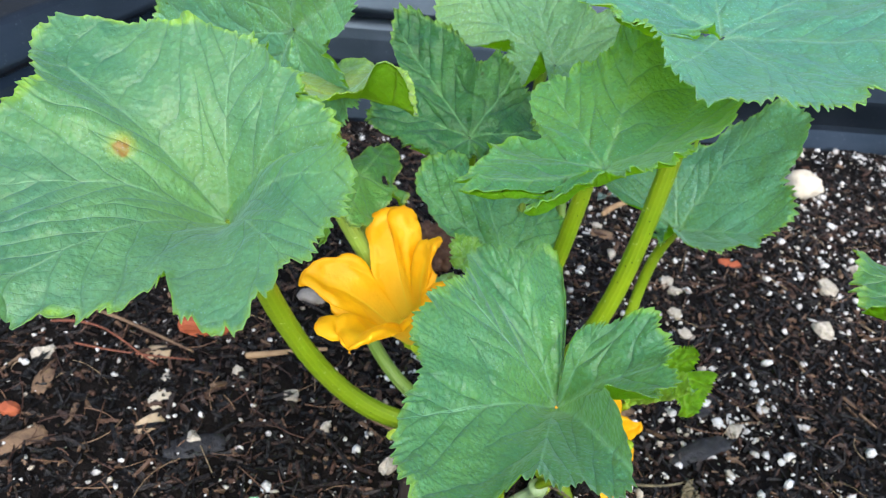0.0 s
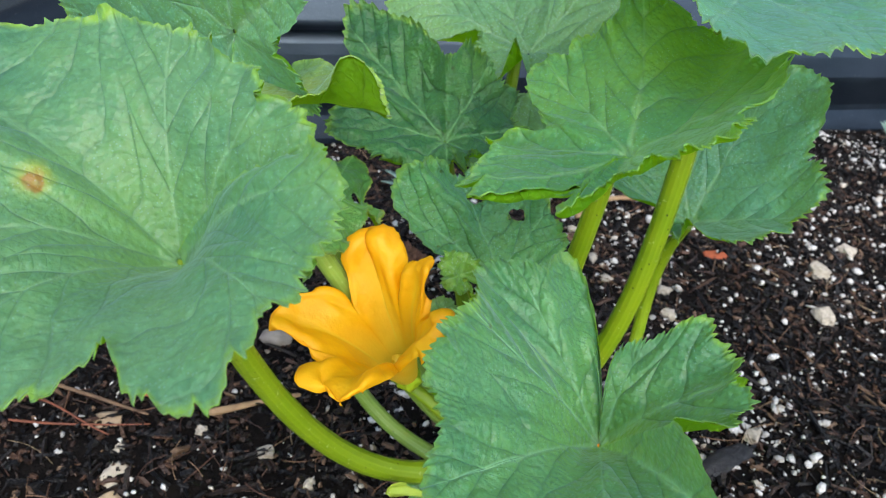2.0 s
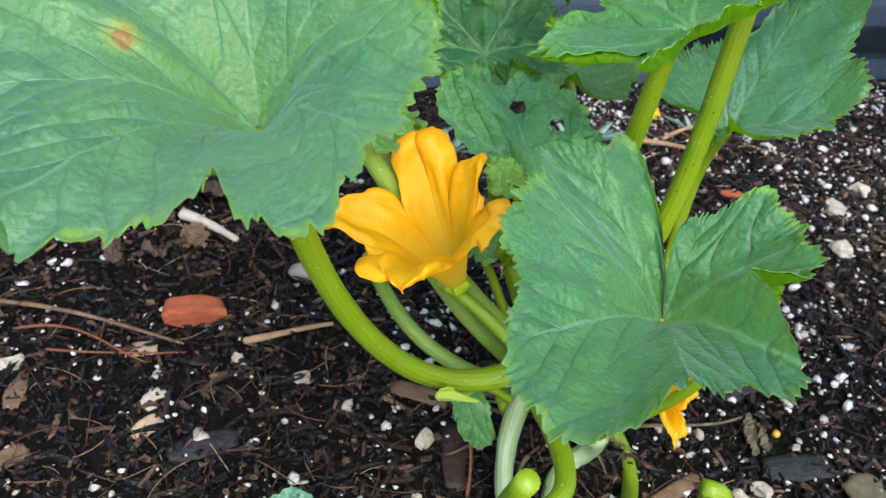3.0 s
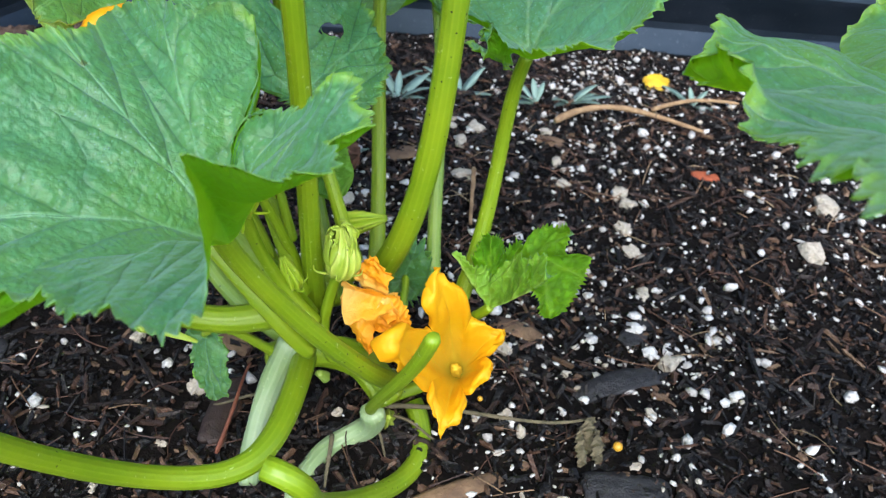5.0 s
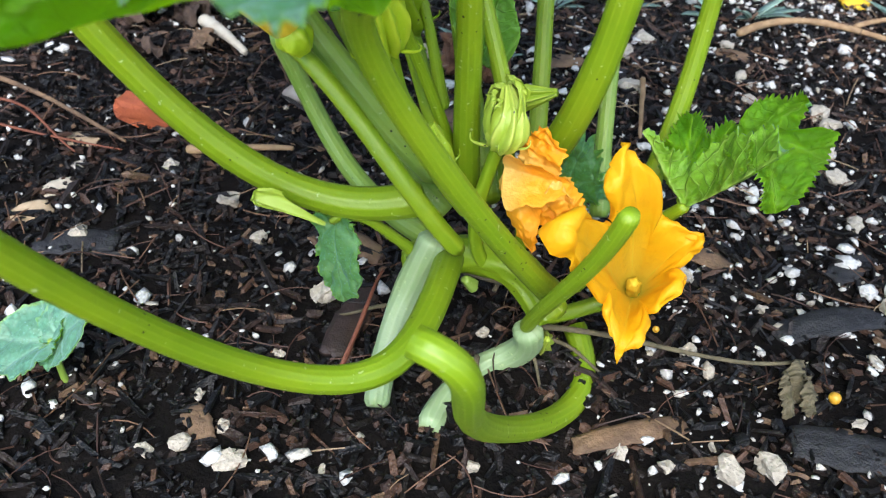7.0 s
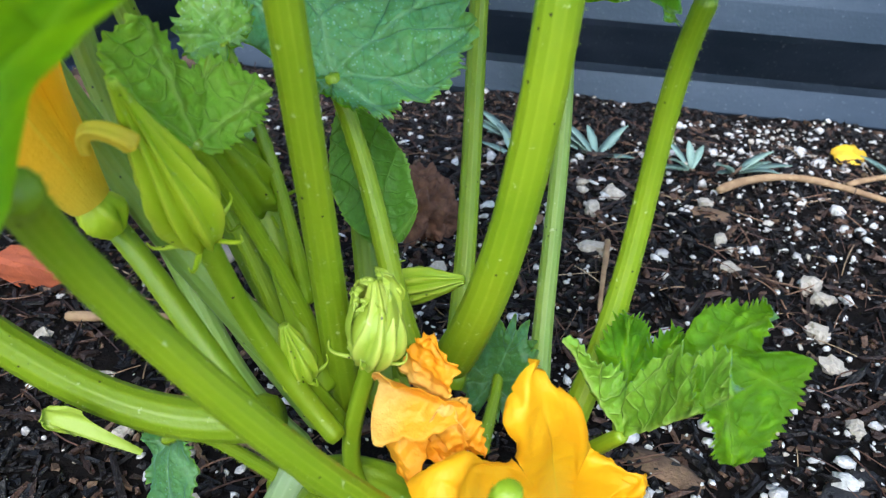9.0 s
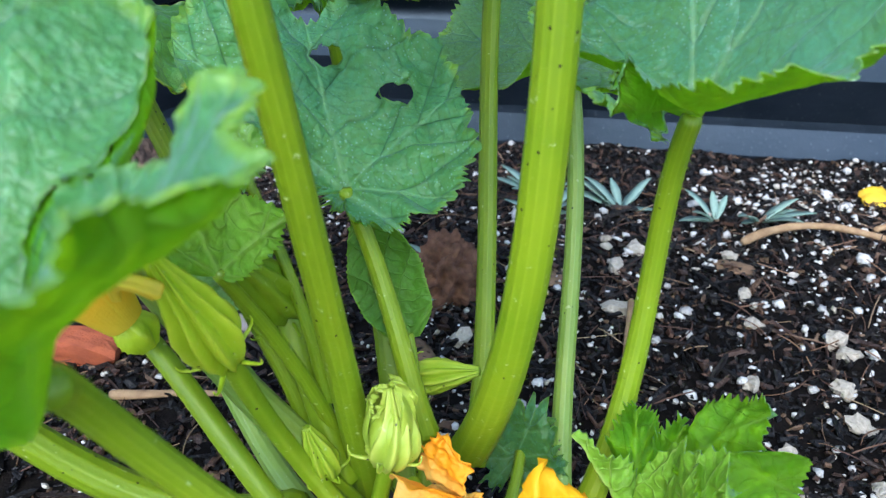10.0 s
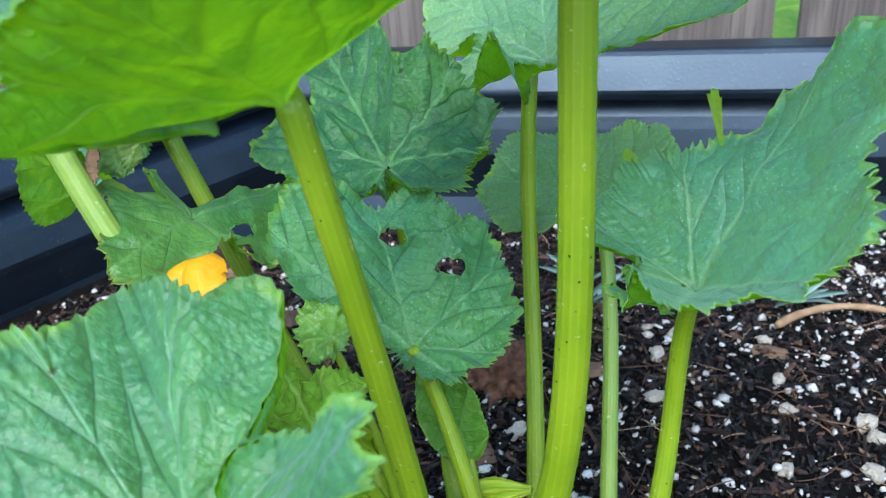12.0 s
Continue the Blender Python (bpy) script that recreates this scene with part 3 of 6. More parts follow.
    me = mesh_of(name, np.concatenate([top, low]), faces, mats, ids, {"turn": list(np.tile(vein_turn, mm)) * 2, "rho": rho * 2, "edge": edge * 2})
    return part(name, me, parent, label)


def petal(base, tip, ends, axis, belly, seed, parent, mat_, label="", name="petal", ruffle=1.0, r0=0.006, backs=0.12, broad=2.0):
    """One of the lobes of a trumpet flower: joined to its neighbours low down, broad and ruffled above, its pointed tip bent back."""
    base, tip, axis = (np.array(a, float) for a in (base, tip, axis))
    axis /= np.linalg.norm(axis)
    left, right = (np.array(a, float) for a in ends)
    length = np.linalg.norm(tip - base)
    flat = lambda q: (q - base) - axis * ((q - base) @ axis)
    unit = lambda q: q / (np.linalg.norm(q) + 1e-9)
    dl, dm, dr = unit(flat(left)), unit(flat(tip)), unit(flat(right))
    rows, cols = 40, 41
    off = Vector((seed * 2.3, 0.7, seed))
    t = np.linspace(0, 1, rows)[:, None]
    grid = []
    for j in range(cols):
        x = j / (cols - 1) * 2 - 1
        e, dd = (left, dl) if x < 0 else (right, dr)
        k = abs(x)
        way = unit(dm * (1 - k) + dd * k)
        lobe = k ** broad
        reach_t, reach_e = np.linalg.norm(tip - base), np.linalg.norm(e - base)
        bent = k ** 0.85
        end = base + unit(unit(tip - base) * (1 - bent) + unit(e - base) * bent) * (reach_t * (1 - lobe) + reach_e * lobe)
        rag = (0.07 * noise.noise(Vector((x * 3.5, 1, seed)) + off) + 0.02 * noise.noise(Vector((x * 13, 4, seed)) + off)) / max(1.0, 0.7 * ruffle)
        span = np.linalg.norm(end - base)
        c0 = base + way * r0
        c1 = base + axis * span * 0.42 + way * (r0 + belly * span)
        c2 = end + axis * span * backs - way * span * 0.14
        grid.append((1 - t) ** 3 * c0 + 3 * (1 - t) ** 2 * t * c1 + 3 * (1 - t) * t ** 2 * c2 + t ** 3 * end + (end - base) * rag * ruffle * t ** 9)
    g = np.stack(grid, 1)
    du, dv = np.gradient(g, axis=0), np.gradient(g, axis=1)
    nr = np.cross(du, dv)
    nr /= np.linalg.norm(nr, axis=2)[..., None] + 1e-9
    verts, along, across = [], [], []
    for i in range(rows):
        q = i / (rows - 1)
        for j in range(cols):
            x = j / (cols - 1) * 2 - 1
            wob = ruffle * length * q * q * (0.10 * noise.noise(Vector((x * 1.3, q * 2.6, 0)) + off) + 0.055 * noise.noise(Vector((x * 2.4, q * 6, 3)) + off) * q + 0.012 * noise.noise(Vector((x * 8, q * 9, 7)) + off) * q ** 4)
            wob *= 1 - abs(x) ** 5
            rib_ = 0.012 * length * math.exp(-(x / 0.1) ** 2) * q * (1 - q)
            rib_ += 0.05 * min(1.0, ruffle) * length * noise.noise(Vector((x * 3.5, 2, seed)) + off) * q ** 7
            verts.append(g[i, j] + nr[i, j] * (wob + rib_))
            along.append(q), across.append(x)
    faces = [(i * cols + j, i * cols + j + 1, (i + 1) * cols + j + 1, (i + 1) * cols + j) for i in range(rows - 1) for j in range(cols - 1)]
    return part(name, mesh_of(name, verts, faces, [mat_], attrs={"along": along, "across": across}), parent, label)


def lobe(name, base, tip, left, right, mats, parent, label="", seed=0, bend=(0, 0, 0), teeth=16, tooth=0.0022, cup=0.0, ruffle=0.002, thick=0.0006, full=0.75):
    """One fold of a crinkled young leaf: a toothed surface round a vein from base to tip, between its two margins."""
    base, tip, left, right = (np.array(a, float) for a in (base, tip, left, right))
    rows, cols = 56, 29
    cl = bezier([base, (base + tip) / 2 + np.array(bend) * 2, tip], rows)
    mid = cl[rows // 2]
    wl, wr = left - mid, right - mid
    n = np.cross(tip - base, wr - wl)
    n /= np.linalg.norm(n) + 1e-9
    way = (tip - base) / np.linalg.norm(tip - base)
    rs = np.random.RandomState(seed + 11)
    size_ = 0.4 + 1.2 * rs.rand(2, teeth + 2)
    verts, turn, rho, edge = [], [], [], []
    for i in range(rows):
        t = i / (rows - 1)
        w = math.sin(math.pi * min(1.0, 0.05 + 0.95 * t ** full)) ** 0.7
        for j in range(cols):
            x = j / (cols - 1) * 2 - 1
            k, sd = abs(x), wl if x < 0 else wr
            ln = np.linalg.norm(sd)
            ph = t * teeth + 0.3 * (x < 0)
            saw = max(0.0, 1 - abs((ph % 1) * 2 - 1.2)) ** 1.4 * size_[int(x < 0)][int(ph)]
            q = Vector((x * ln * 90, t * 4, seed * 1.9))
            rag = 1 + 0.22 * noise.noise(Vector((t * 3.5, 2.0 * (x > 0), seed))) * k
            p = cl[i] + sd * k * w * rag + (sd / (ln + 1e-9) * 0.8 + way * 0.5) * tooth * saw * k ** 8 * min(1.0, 4 * w)
            p = p + n * (cup * ln * k * k * w + ruffle * (0.25 + k * k) * noise.noise(q * 0.9) * 1.6 + ruffle * 0.35 * noise.noise(q * 3) + 0.0006 * noise.noise(Vector(p * 260)))
            verts.append(p)
            a, b = t * np.linalg.norm(tip - base), x * ln * w
            turn.append(math.atan2(b, a + 1e-6)), rho.append(math.hypot(a, b)), edge.append(max(k, t ** 8))
    top = np.array(verts)
    m = len(verts)
    faces, ids = [], []
    for i in range(rows - 1):
        for j in range(cols - 1):
            a, b, c, d = i * cols + j, i * cols + j + 1, (i + 1) * cols + j + 1, (i + 1) * cols + j
            faces += [(a, d, c, b), (a + m, b + m, c + m, d + m)]
            ids += [0, 1]
    loop = list(range(cols)) + [i * cols + cols - 1 for i in range(1, rows)] + [(rows - 1) * cols + j for j in range(cols - 2, -1, -1)] + [i * cols for i in range(rows - 2, 0, -1)]
    for a, b in zip(loop, loop[1:] + loop[:1]):
        faces.append((a, b, b + m, a + m))
        ids.append(0)
    return part(name, mesh_of(name, np.concatenate([top, top - n * thick]), faces, mats, ids, {"turn": turn * 2, "rho": rho * 2, "edge": edge * 2, "along": list(np.repeat(np.linspace(0, 1, rows), cols)) * 2, "across": list(np.tile(np.linspace(-1, 1, cols), rows)) * 2}), parent, label)


def corolla(base, tips, axis, parent, mat_, seed, belly=0.16, join=0.6, ruffle=1.0, r0=0.006, backs=0.12, broad=2.2):
    """Five petals round an axis, each between the notches that part it from its neighbours."""
    base, axis = np.array(base, float), np.array(axis, float)
    axis /= np.linalg.norm(axis)
    a = np.cross(axis, (0.3, 0.1, 1.0))
    a /= np.linalg.norm(a)
    b = np.cross(axis, a)
    tips = sorted((np.array(t, float) for t in tips), key=lambda t: math.atan2((t - base) @ b, (t - base) @ a))
    notch = [base + ((p + q) / 2 - base) * join for p, q in zip(tips, tips[1:] + tips[:1])]
    for i, t in enumerate(tips):
        petal(base, t, (notch[i - 1], notch[i]), axis, belly, seed + 3.7 * i, parent, mat_, ruffle=ruffle, r0=r0, backs=backs, broad=broad)


def spindle(name, a, b, wide, mat_, parent, label="", ribs=5, depth=0.12, shape=None, count=26, sides=40, bend=(0, 0, 0)):
    """A ribbed bud or calyx between two ends; shape gives its width along the way."""
    a, b = np.array(a, float), np.array(b, float)
    c = bezier([a, (a + b) / 2 + np.array(bend), b], count)
    d, fr = frames_along(c)
    shape = shape or (0.35, 0.9, 1.0, 0.8, 0.45, 0.12)
    prof = np.interp(np.linspace(0, 1, count), np.linspace(0, 1, len(shape)), shape)
    prof = np.convolve(np.pad(prof, 2, "edge"), np.ones(5) / 5, "valid")
    verts, rib, faces = [], [], []
    for i, (p, (s, q)) in enumerate(zip(c, fr)):
        for k in range(sides):
            f = 2 * math.pi * k / sides + i * 0.02
            w = math.cos(ribs * f + 2.2 * noise.noise(Vector((math.cos(f) * 1.5, math.sin(f) * 1.5, i * 0.06 + wide * 900))))
            rr = wide * prof[i] * (1 + depth * (w * abs(w) + 0.8 * noise.noise(Vector((math.cos(f) * 3, math.sin(f) * 3, i * 0.12 + wide * 500)))) + 0.10 * noise.noise(Vector(p * 150) + Vector((math.cos(f), math.sin(f), 0))))
            verts.append(p + rr * (s * math.cos(f) + q * math.sin(f)))
            rib.append(max(0.0, w))
    for i in range(count - 1):
        for k in range(sides):
            k2 = (k + 1) % sides
            faces.append((i * sides + k, i * sides + k2, (i + 1) * sides + k2, (i + 1) * sides + k))
    faces.append(tuple(range(sides))[::-1])
    faces.append(tuple((count - 1) * sides + k for k in range(sides)))
    return part(name, mesh_of(name, verts, faces, [mat_], attrs={"rib": rib}), parent, label)


def lump(name, at, size, mat_, seed, parent=None, cuts=3, rough=0.35, turn=(0, 0, 0), freq=1.6, smooth=True, square=False):
    """An irregular lump of stone, brick or soil."""
    bm = bmesh.new()
    bmesh.ops.create_icosphere(bm, subdivisions=cuts, radius=1)
    for v in bm.verts:
        if square:
            v.co = v.co * (0.08 + 0.92 * 0.8 / max(abs(v.co.x), abs(v.co.y), abs(v.co.z)))
        k = 1 + rough * noise.noise(v.co * freq + Vector((seed * 7.3, seed, 0))) + rough * 0.4 * noise.noise(v.co * freq * 3.3 + Vector((0, seed, 5)))
        v.co = Vector((v.co.x * size[0], v.co.y * size[1], v.co.z * size[2])) * k
    bmesh.ops.transform(bm, verts=bm.verts, matrix=pose(*at, *turn))
    me = bpy.data.meshes.new(name)
    bm.to_mesh(me)
    bm.free()
    me.materials.append(mat_)
    if smooth:
        me.polygons.foreach_set("use_smooth", [True] * len(me.polygons))
    return part(name, me, parent)


# ---- the raised bed and its surroundings ----
CORNER = np.array((-0.335, 0.935))
BACK, LEFT = np.array((0.958, 0.287)), np.array((-0.22, -0.9755))
RIGHT_END = 1.98


def soil_height(x, y):
    """The bed's surface: gently uneven, lower along its back and left sides."""
    rel = np.array((x, y)) - CORNER
    back = rel @ np.array((BACK[1], -BACK[0]))
    left = rel @ np.array((-LEFT[1], LEFT[0]))
    h = 0.008 * noise.noise(Vector((x * 5, y * 5, 0))) + 0.005 * noise.noise(Vector((x * 17, y * 17, 2)))
    near = max(0.0, 1 - max(0.0, back) / 0.26)
    h -= 0.032 * near * near * (3 - 2 * near)
    heap = math.exp(-((x - 0.15) ** 2 + (y - 0.46) ** 2) / 0.004)
    return h + 0.006 * heap


def build_soil():
    xs, ys = np.arange(-0.70, 1.52, 0.0055), np.arange(-0.45, 1.52, 0.0055)
    verts = []
    for y in ys:
        for x in xs:
            q = Vector((x * 90, y * 90, 1))
            verts.append((x, y, soil_height(x, y) + 0.0028 * noise.noise(q) + 0.002 * noise.noise(q * 2.7)))
    nx = len(xs)
    inside = []
    for y in ys:
        for x in xs:
            rel = np.array((x, y)) - CORNER
            right, down = np.linalg.solve(np.array((BACK, LEFT)).T, rel)
            inside.append(-0.02 < right < 1.93 and -0.02 < down < 1.36)
    faces = [(j * nx + i, j * nx + i + 1, (j + 1) * nx + i + 1, (j + 1) * nx + i)
             for j in range(len(ys) - 1) for i in range(nx - 1) if inside[j * nx + i] and inside[(j + 1) * nx + i + 1]]
    ob = part("ground", mesh_of("ground", verts, faces, [M_SOIL]))
    return tagged(ob, "dark crumbly potting soil filling the raised bed", "soil", kind="structure")


build_soil()

WALL_PROFILE = ((-0.30, 0.004), (-0.075, -0.004), (-0.055, -0.009), (-0.030, -0.006), (-0.004, 0.004), (0.004, 0.005), (0.030, -0.002), (0.044, -0.006), (0.050, -0.007), (0.076, -0.001), (0.088, 0.003),
                (0.106, 0.015), (0.109, 0.016), (0.110, -0.014), (0.117, -0.017), (0.121, -0.017), (0.151, -0.003), (0.156, 0.002), (0.158, 0.030), (0.152, 0.036), (0.10, 0.034), (-0.30, 0.034))


def bed_wall(name, start, along, length, outward, up=0.0):
    verts, faces = [], []
    steps = max(2, int(length / 0.05))
    for i in range(steps + 1):
        p = np.array(start) + np.array(along) * length * i / steps
        for z, o in WALL_PROFILE:
            q = p + np.array(outward) * (o + 0.0015 * noise.noise(Vector((p[0] * 6, p[1] * 6, z * 9))))
            verts.append((q[0], q[1], z + up))
    k = len(WALL_PROFILE)
    for i in range(steps):
        for j in range(k - 1):
            faces.append((i * k + j, (i + 1) * k + j, (i + 1) * k + j + 1, i * k + j + 1))
    faces.append(tuple(range(k)))
    faces.append(tuple(steps * k + j for j in range(k))[::-1])
    me = mesh_of(name, verts, faces, [M_METAL], smooth=False)
    ob = part(name, me)
    mod = ob.modifiers.new("edge", "BEVEL")
    mod.width, mod.segments, mod.limit_method, mod.angle_limit = 0.0025, 2, "ANGLE", radians(25)
    return tagged(ob, "dark grey corrugated metal raised bed wall with folded rim", "bed wall", kind="structure")


BACK_OUT, LEFT_OUT = np.array((-BACK[1], BACK[0])), np.array((LEFT[1], -LEFT[0]))
bed_wall("wall_north", CORNER - BACK * 0.034, BACK, RIGHT_END, BACK_OUT)
bed_wall("wall_west", CORNER - LEFT * 0.02, LEFT, 1.35, LEFT_OUT, 0.002)
bed_wall("wall_south", CORNER + LEFT * 1.35 - BACK * 0.03, BACK, 1.99, -BACK_OUT, 0.004)
bed_wall("wall_east", CORNER + BACK * 1.93 - LEFT * 0.02, LEFT, 1.39, -LEFT_OUT, 0.006)


def yard():
    s = 30.0
    me = mesh_of("ground_yard", [(-s, -s, -0.32), (s, -s, -0.32), (s, s, -0.32), (-s, s, -0.32)], [(0, 1, 2, 3)], [M_GROUND])
    tagged(part("pavement", me), "bare brown earth of the yard round the bed", "yard", kind="structure")


yard()


def fence():
    f = empty("wooden_fence")
    tagged(f, "weathered grey-brown board fence with narrow gaps behind the bed", "fence")
    out = CORNER + BACK_OUT * 0.43
    rs = random.Random(4)
    bm = bmesh.new()
    bmesh.ops.create_cube(bm, size=1)
    bmesh.ops.bevel(bm, geom=bm.edges[:], offset=0.02, segments=1, affect="EDGES")
    data = bpy.data.meshes.new("board")
    bm.to_mesh(data)
    bm.free()
    data.materials.append(M_FENCE)
    pitch = 0.2525
    ang = math.degrees(math.atan2(BACK[1], BACK[0]))
    for i in range(-5, 14):
        p = out + BACK * (0.077 - pitch / 2 + pitch * i)
        b = part("board", data, f)
        b.matrix_basis = pose(p[0], p[1], 0.58 + rs.uniform(-0.01, 0.01), 0, rs.uniform(-0.4, 0.4), ang) @ Matrix.Diagonal((pitch - 0.034, 0.018, 1.8, 1))
    for z in (-0.16, 1.2):
        p = out + BACK * 1.0 + BACK_OUT * 0.035
        r = part("rail", data, f)
        r.matrix_basis = pose(p[0], p[1], z, 0, 0, ang) @ Matrix.Diagonal((4.6, 0.04, 0.09, 1))
    rows, cols = 24, 60
    lawn = [(6.0 * i / cols - 3.0, 0.06 + 3.9 * (j / rows) ** 1.6, -0.12 + 0.05 * noise.noise(Vector((i * 0.9, j * 0.9, 3))) + 0.03 * j / rows) for j in range(rows + 1) for i in range(cols + 1)]
    cells = [(j * (cols + 1) + i, j * (cols + 1) + i + 1, (j + 1) * (cols + 1) + i + 1, (j + 1) * (cols + 1) + i) for j in range(rows) for i in range(cols)]
    grass = part("lawn", mesh_of("lawn", lawn, cells, [M_HEDGE]))
    g = out + BACK * 1.0
    grass.matrix_basis = pose(g[0], g[1], 0, 0, 0, ang)
    tagged(grass, "bright green grass beyond the fence", "lawn", kind="structure")
    q = out + BACK * 1.0 + BACK_OUT * 4.0
    me = mesh_of("backdrop", [(-9, 0, -0.3), (9, 0, -0.3), (9, 0, 1.5), (-9, 0, 1.5)], [(0, 1, 2, 3)], [M_HEDGE])
    hedge = part("backdrop", me)
    hedge.matrix_basis = pose(q[0], q[1], 0, 0, 0, ang)
    tagged(hedge, "sunlit green hedge beyond the fence", "hedge", kind="structure")


fence()


# ---- loose matter on the soil ----
def inside_bed(x, y, margin=0.012):
    rel = np.array((x, y)) - CORNER
    return rel @ np.array((BACK[1], -BACK[0])) > margin and rel @ np.array((-LEFT[1], LEFT[0])) > margin


def scatter(name, count, make, mats, label, category, seed, area=((-0.45, 0.85), (0.10, 1.25)), clump=0.0):
    rs = random.Random(seed)
    verts, faces = [], []
    made = 0
    while made < count:
        x, y = rs.uniform(*area[0]), rs.uniform(*area[1])
        if not inside_bed(x, y):
            continue
        if clump and noise.noise(Vector((x * 6, y * 6, seed))) + 0.55 * noise.noise(Vector((x * 19, y * 19, seed))) < clump * rs.uniform(-1.2, 1.0):
            continue
        if clump and x < 0.02 and rs.random() < 0.5:
            continue
        vs, fs = make(rs)
        m = pose(x, y, soil_height(x, y) + rs.uniform(-0.0005, 0.003), rs.gauss(0, 16), rs.gauss(0, 16), rs.uniform(0, 360))
        o = len(verts)
        verts += [m @ Vector(v) for v in vs]
        faces += [[o + i for i in f] for f in fs]
        made += 1
    ob = part(name, mesh_of(name, verts, faces, mats, smooth=name == "perlite"))
    return tagged(ob, label, category, kind="stuff")


def chip(rs, k=1.0, thin=1.0):
    """A broken sliver of bark."""
    l, w, h = k * 0.8 * rs.uniform(0.003, 0.008) * (2.0 if rs.random() < 0.10 else 1), k * thin * 0.7 * rs.uniform(0.0013, 0.004), k * thin * rs.uniform(0.0008, 0.002)
    j = lambda: rs.uniform(0.5, 1.2)
    vs = [(-l * j(), -w * j(), -h), (l * j(), -w * j() * 0.8, -h), (l * j() * 0.9, w * j(), -h), (-l * j(), w * j(), -h),
          (-l * j() * 0.9, -w * j() * 0.8, h * j()), (l * j() * 0.8, -w * j() * 0.7, h * j()), (l * j() * 0.8, w * j() * 0.8, h * j()), (-l * j(), w * j() * 0.7, h * j())]
    return vs, [(3, 2, 1, 0), (4, 5, 6, 7), (0, 1, 5, 4), (1, 2, 6, 5), (2, 3, 7, 6), (3, 0, 4, 7)]


def sliver(rs):
    """A long splinter of bark."""
    vs, fs = chip(rs, 1.0, 0.75)
    k = rs.uniform(1.4, 2.6)
    return [(x * k, y, z) for x, y, z in vs], fs


def fine(rs):
    return chip(rs, 0.45, 1.2)


def fibre(rs):
    """A thin bent thread of root or coir."""
    l, w = rs.uniform(0.006, 0.022), rs.uniform(0.0002, 0.00045)
    vs, fs = [], []
    c = [rs.uniform(-0.4, 0.4) * l, rs.uniform(0.0, 0.2) * l]
    for i in range(6):
        t = i / 5 * 2 - 1
        p = Vector((t * l, c[0] * (1 - t * t), c[1] * (1 - t * t) + 0.001))
        vs += [p + Vector((0, w, 0)), p + Vector((0, -w, 0)), p + Vector((0, 0, w * 1.6))]
    for i in range(5):
        for a, q in ((0, 1), (1, 2), (2, 0)):
            fs.append((i * 3 + a, i * 3 + q, i * 3 + 3 + q, i * 3 + 3 + a))
    return vs, fs


def ball_faces():
    bm = bmesh.new()
    bmesh.ops.create_icosphere(bm, subdivisions=1, radius=1)
    vs = [v.co.copy() for v in bm.verts]
    fs = [[v.index for v in f.verts] for f in bm.faces]
    bm.free()
    return vs, fs


BALL_V, BALL_F = ball_faces()


def grain(rs, r):
    """A puffed, partly broken grain."""
    flat = rs.random() < 0.35
    k = Vector((rs.uniform(0.8, 1.45), rs.uniform(0.6, 1.1), rs.uniform(0.25, 0.45) if flat else rs.uniform(0.6, 0.95)))
    o = Vector((rs.uniform(0, 50), rs.uniform(0, 50), 0))
    return [tuple(Vector((v.x * k.x, v.y * k.y, v.z * k.z)) * r * (1 + 0.75 * noise.noise(v * 1.5 + o)) + Vector((0, 0, r * 0.35))) for v in BALL_V], BALL_F


def crumb(rs):
    return grain(rs, min(0.0048, 0.00105 * math.exp(rs.gauss(0.2, 0.6))))


scatter("bark_crumbs", 30000, fine, [M_BARK], "fine dark crumbs of bark and compost", "bark crumbs", 13, area=((-0.4, 0.6), (0.22, 1.1)))
scatter("bark_mulch", 10000, chip, [M_BARK], "dark brown bark chips strewn over the soil", "bark mulch", 3)
scatter("bark_slivers", 3600, sliver, [M_BARK], "long dark bark slivers strewn over the soil", "bark slivers", 33, area=((-0.3, 0.5), (0.25, 0.95)))
scatter("root_fibres", 1500, fibre, [M_FIBRE], "thin brown root fibres lying on the soil", "root fibres", 23, area=((-0.4, 0.6), (0.22, 1.0)))
scatter("perlite", 10500, crumb, [M_PERLITE], "white perlite grains strewn over the dark soil", "perlite", 8, clump=0.5)


# ---- the zucchini plant ----
plant = empty("zucchini_plant")
plant.location = (0.15, 0.45, 0.0)
tagged(plant, "green zucchini plant with large toothed leaves and orange flowers in soil", "zucchini plant")


def grow(name, me_parent, stalk, r0, r1, stalk_mat=None, stalk_label="", **kw):
    """A leaf: its blade, with its stalk as a piece of it."""
    b = blade(name, parent=me_parent, **kw)
    if stalk:
        tube("stalk", stalk, r0, r1, stalk_mat or M_STEM, b, stalk_label, swell=0.0012, hairs=1100, count=60)
    return b


def unparent_shift(root):
    """Keeps every part where it was built although its thing's origin stands at the foot."""
    for ob in root.children:
        ob.matrix_parent_inverse = Matrix.Translation(root.location).inverted()


